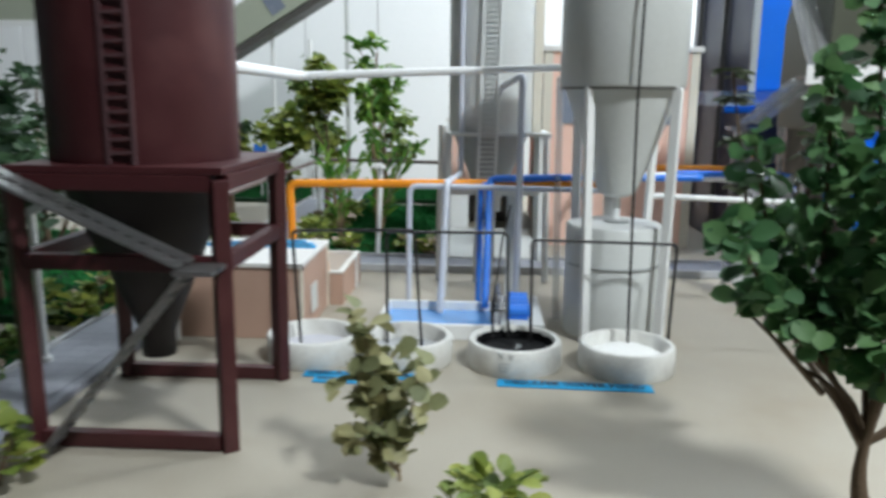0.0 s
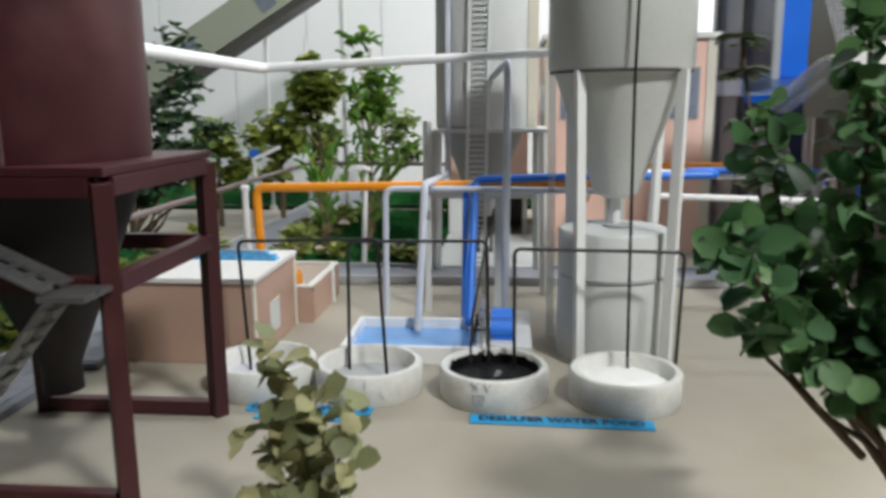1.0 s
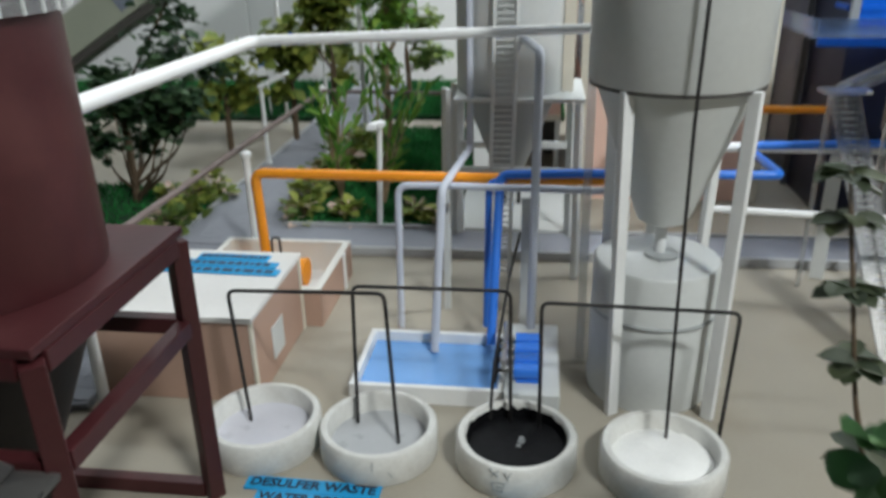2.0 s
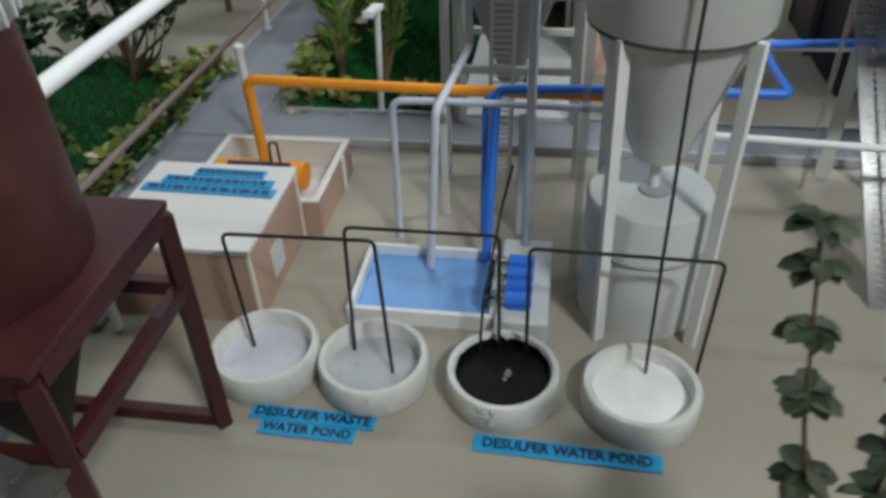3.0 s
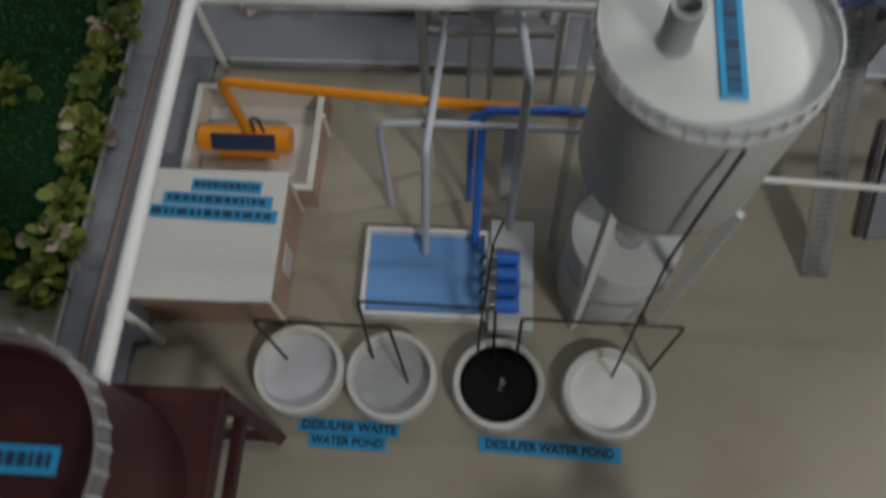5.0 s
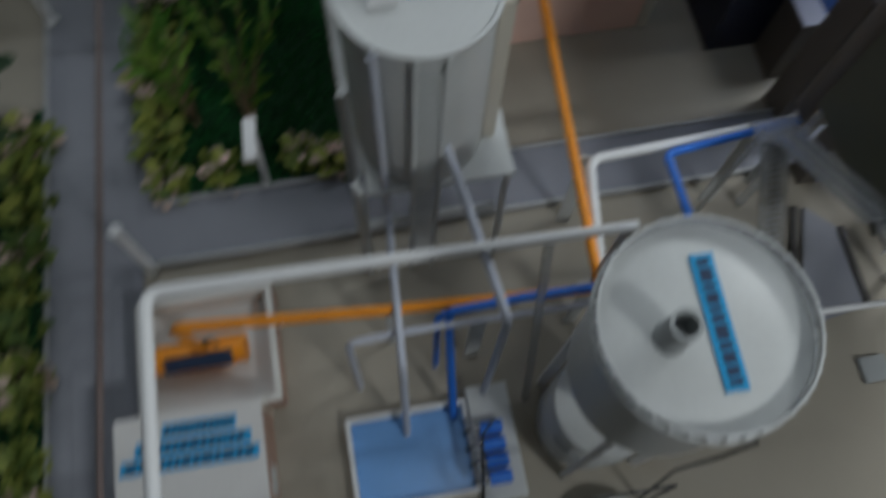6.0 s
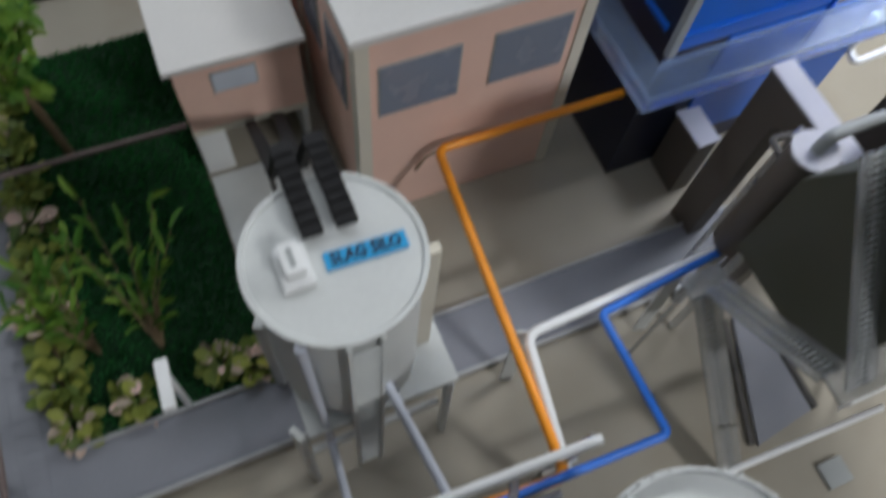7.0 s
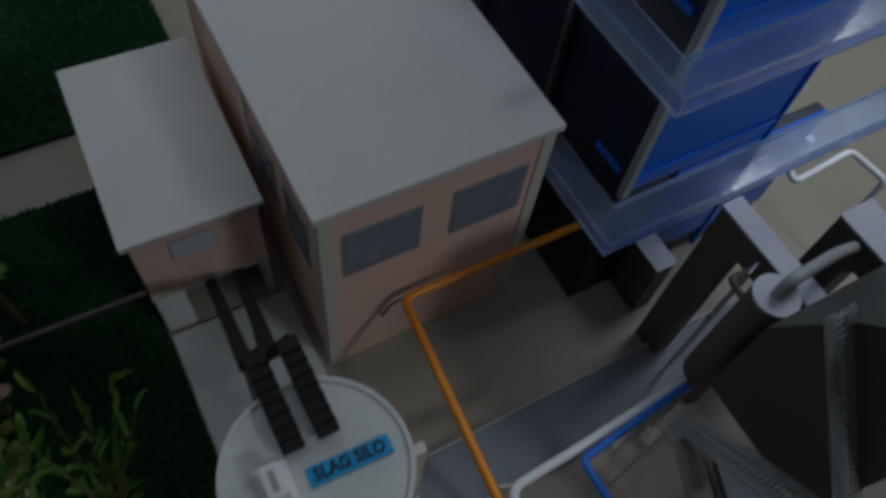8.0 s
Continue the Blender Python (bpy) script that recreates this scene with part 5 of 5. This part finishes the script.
spots_row += [(P_X0 - 0.17, 1.05 + 0.36 * i) for i in range(11)] + [(-4.0, 1.4), (-4.3, 2.9), (-3.85, 4.5)] + [(P_X0 - 0.2, -2.9 + 0.5 * i) for i in range(7)]
for i, (x, y) in enumerate(spots_row):
    s = rng.uniform(0.22, 0.36)
    mat, lab = rng.choice(((LEAF_YELLOW, "yellow-green clipped border shrub"), (LEAF, "mid-green clipped border shrub"), (LEAF_YELLOW, "yellow-green clipped border shrub")))
    fl = 16 if i % 3 == 0 or 10 < i < 14 else 0
    shrub(x + rng.uniform(-0.04, 0.04), y + rng.uniform(-0.06, 0.06), s, mat, lab + (" with faded flowers by the path" if fl else " along the lawn by the path"), 44, 40 + i, rng.uniform(0.6, 0.95), "border shrubs", fl, 0.125)


def leafy_tree(x, y, h, spread, mat, label, n, seed, leaf=0.12, bark=BARK, limbs=6, low=0.35, blade=0.85, forked=False, lean=(0.0, 0.0)):
    """A small model tree: a tapered stem, limbs and clumps of leaves with gaps between them."""
    rng = random.Random(seed)
    t = thing("tree", (x, y, 0.0), label, "tree", "garden trees")
    bm = bmesh.new()
    tube([(0, 0, 0), (rng.uniform(-.05, .05), rng.uniform(-.05, .05), h * 0.5), (rng.uniform(-.08, .08) + lean[0], lean[1], h * 0.95)], 0.045, 8, 0.1, bm, 0.012)
    clumps = []
    for k in range(limbs):
        z0 = h * (rng.uniform(0.02, 0.12) if forked else rng.uniform(low * 0.8, 0.75))
        a = 6.28 * k / limbs + rng.uniform(-0.5, 0.5)
        r = spread * rng.uniform(0.5, 1.0)
        z1 = h * rng.uniform(0.3, 0.95) if forked else min(h, z0 + h * rng.uniform(0.1, 0.35))
        tip = (r * math.cos(a) + lean[0] * z1 / h, r * math.sin(a) + lean[1] * z1 / h, z1)
        tube([(0, 0, z0), (tip[0] * 0.5, tip[1] * 0.5, z0 + (z1 - z0) * 0.3), tip], 0.02, 6, 0.1, bm, 0.006)
        clumps.append((Vector(tip), spread * rng.uniform(0.24, 0.4)))
        clumps.append((Vector((tip[0] * 0.7, tip[1] * 0.7, z0 + (z1 - z0) * (0.75 if forked else 0.55) + 0.02)), spread * 0.22))
    clumps.append((Vector((lean[0], lean[1], h)), spread * 0.32))
    clumps.append((Vector((0.05 + lean[0] * 0.8, lean[1] * 0.8, h * 0.8)), spread * 0.38))
    part("trunk", bm, bark, t, smooth=True)
    spots = []
    for i in range(n):
        c, r = clumps[i % len(clumps)]
        p = c + Vector((rng.gauss(0, r * 0.55), rng.gauss(0, r * 0.55), rng.gauss(0, r * 0.45)))
        ln = leaf * rng.uniform(0.65, 1.3)
        spots.append((p, rand_dir(rng, 0.7), Vector((rng.uniform(-.6, .6), rng.uniform(-.6, .6), 1)), ln, ln * rng.uniform(0.75, 1.05) * blade))
    ob = new("crown", leaf_mesh(spots, mat, "crown"))
    ob.parent = t
    return t


def frond_plant(x, y, h, lean, n, seed, label):
    """Arching stems with long narrow leaves."""
    rng = random.Random(seed)
    t = thing("frond_plant", (x, y, 0.03), label, "plant", "frond plants")
    bm = bmesh.new()
    spots = []
    for k in range(n):
        a = 6.28 * k / n + rng.uniform(-0.4, 0.4)
        r = rng.uniform(0.12, 0.42)
        hh = h * rng.uniform(0.6, 1.0)
        line = [Vector((0, 0, 0)), Vector((r * 0.35 * math.cos(a) + lean[0] * 0.4, r * 0.35 * math.sin(a) + lean[1] * 0.4, hh * 0.6)), Vector((r * math.cos(a) + lean[0], r * math.sin(a) + lean[1], hh))]
        tube(line, 0.014, 5, 0.15, bm, 0.005)
        for i in range(9):
            f = 0.25 + 0.75 * i / 8
            p = line[0].lerp(line[1], f * 2) if f < 0.5 else line[1].lerp(line[2], f * 2 - 1)
            d = (line[2] - line[1]).normalized() + Vector((rng.uniform(-0.9, 0.9), rng.uniform(-0.9, 0.9), rng.uniform(-0.2, 0.6)))
            ln = rng.uniform(0.14, 0.26)
            spots.append((p, d, Vector((rng.uniform(-1, 1), rng.uniform(-1, 1), 1)), ln, rng.uniform(0.045, 0.07)))
    part("stem", bm, BARK_PALE, t)
    ob = new("leaves", leaf_mesh(spots, LEAF_BRIGHT))
    ob.parent = t
    return t


frond_plant(-1.45, 4.45, 1.9, (0.22, 0.45), 8, 51, "bright green arching plant with narrow leaves on the lawn")
frond_plant(-1.95, 4.6, 1.35, (-0.05, 0.2), 9, 52, "bright green bushy plant with narrow leaves on the lawn")
leafy_tree(-1.78, 6.7, 2.7, 0.34, LEAF_BRIGHT, "bright green slender tree with narrow leaves", 450, 21, 0.18, BARK_PALE, 8, 0.3, 0.45)
leafy_tree(-2.62, 7.0, 2.4, 0.34, LEAF_YELLOW, "yellow-green tall narrow tree beside the path", 460, 24, 0.19, BARK, 9, 0.18)
leafy_tree(-3.45, 10.0, 2.55, 0.5, LEAF, "mid-green tall tree at the back of the garden", 600, 23, 0.16, BARK, 9, 0.25)
leafy_tree(-2.0, 9.7, 2.0, 0.6, LEAF, "mid-green tree at the back lawn", 560, 31, 0.16, BARK, 8, 0.3)
leafy_tree(-4.1, 6.8, 1.45, 0.42, LEAF_YELLOW, "yellow-green rounded tree behind the path", 330, 25, 0.2, BARK, 8, 0.35)
leafy_tree(-3.3, 7.3, 1.6, 0.42, LEAF_YELLOW, "yellow-green spreading tree behind the path", 300, 26, 0.2, BARK, 7, 0.3)
leafy_tree(-4.25, 4.4, 2.45, 0.62, LEAF_DEEP, "dark green tree with forked stems", 1100, 27, 0.135, BARK, 10, 0.45, forked=True, lean=(0.75, -0.1))
leafy_tree(-5.0, 3.2, 2.1, 0.6, LEAF_DEEP, "dark green tree with forked stems", 1000, 28, 0.125, BARK, 9, 0.4, forked=True)
leafy_tree(-4.5, 1.5, 2.2, 0.6, LEAF_DEEP, "dark green broad-leaved tree on the lawn", 1050, 29, 0.13, BARK, 9, 0.3)
leafy_tree(-3.75, -0.3, 1.9, 0.5, LEAF_DEEP, "dark green broad-leaved tree by the path", 900, 30, 0.13, BARK, 9, 0.3)

# pavers last: single slabs laid on the path beds
SLAB = finish("paver", box(-0.0835, 0.0835, -0.0673, 0.0673, 0, 0.009, 0.002), PAVING)
for i in range(40):
    for j in range(3 if i < 12 else 4):
        x, y = P_X0 + 0.09 + j * 0.17, -1.0 + i * 0.137 + 0.07
        if y < P_Y0 - 0.05:
            ob = new("paver", SLAB)
            ob.parent = PATHS
            ob.location = (x * U, y * U, 0.0505 * U)
rest = bmesh.new()
for i in range(60):
    for j in range(4):
        x, y = P_X0 + 0.10 + j * 0.19, P_Y0 + i * 0.137 + 0.07
        box(x - 0.0938, x + 0.0938, y - 0.0673, y + 0.0673, 0.0505, 0.0595, 0, rest)
part("far_pavers", rest, PAVING, PATHS)["kind"] = "stuff"
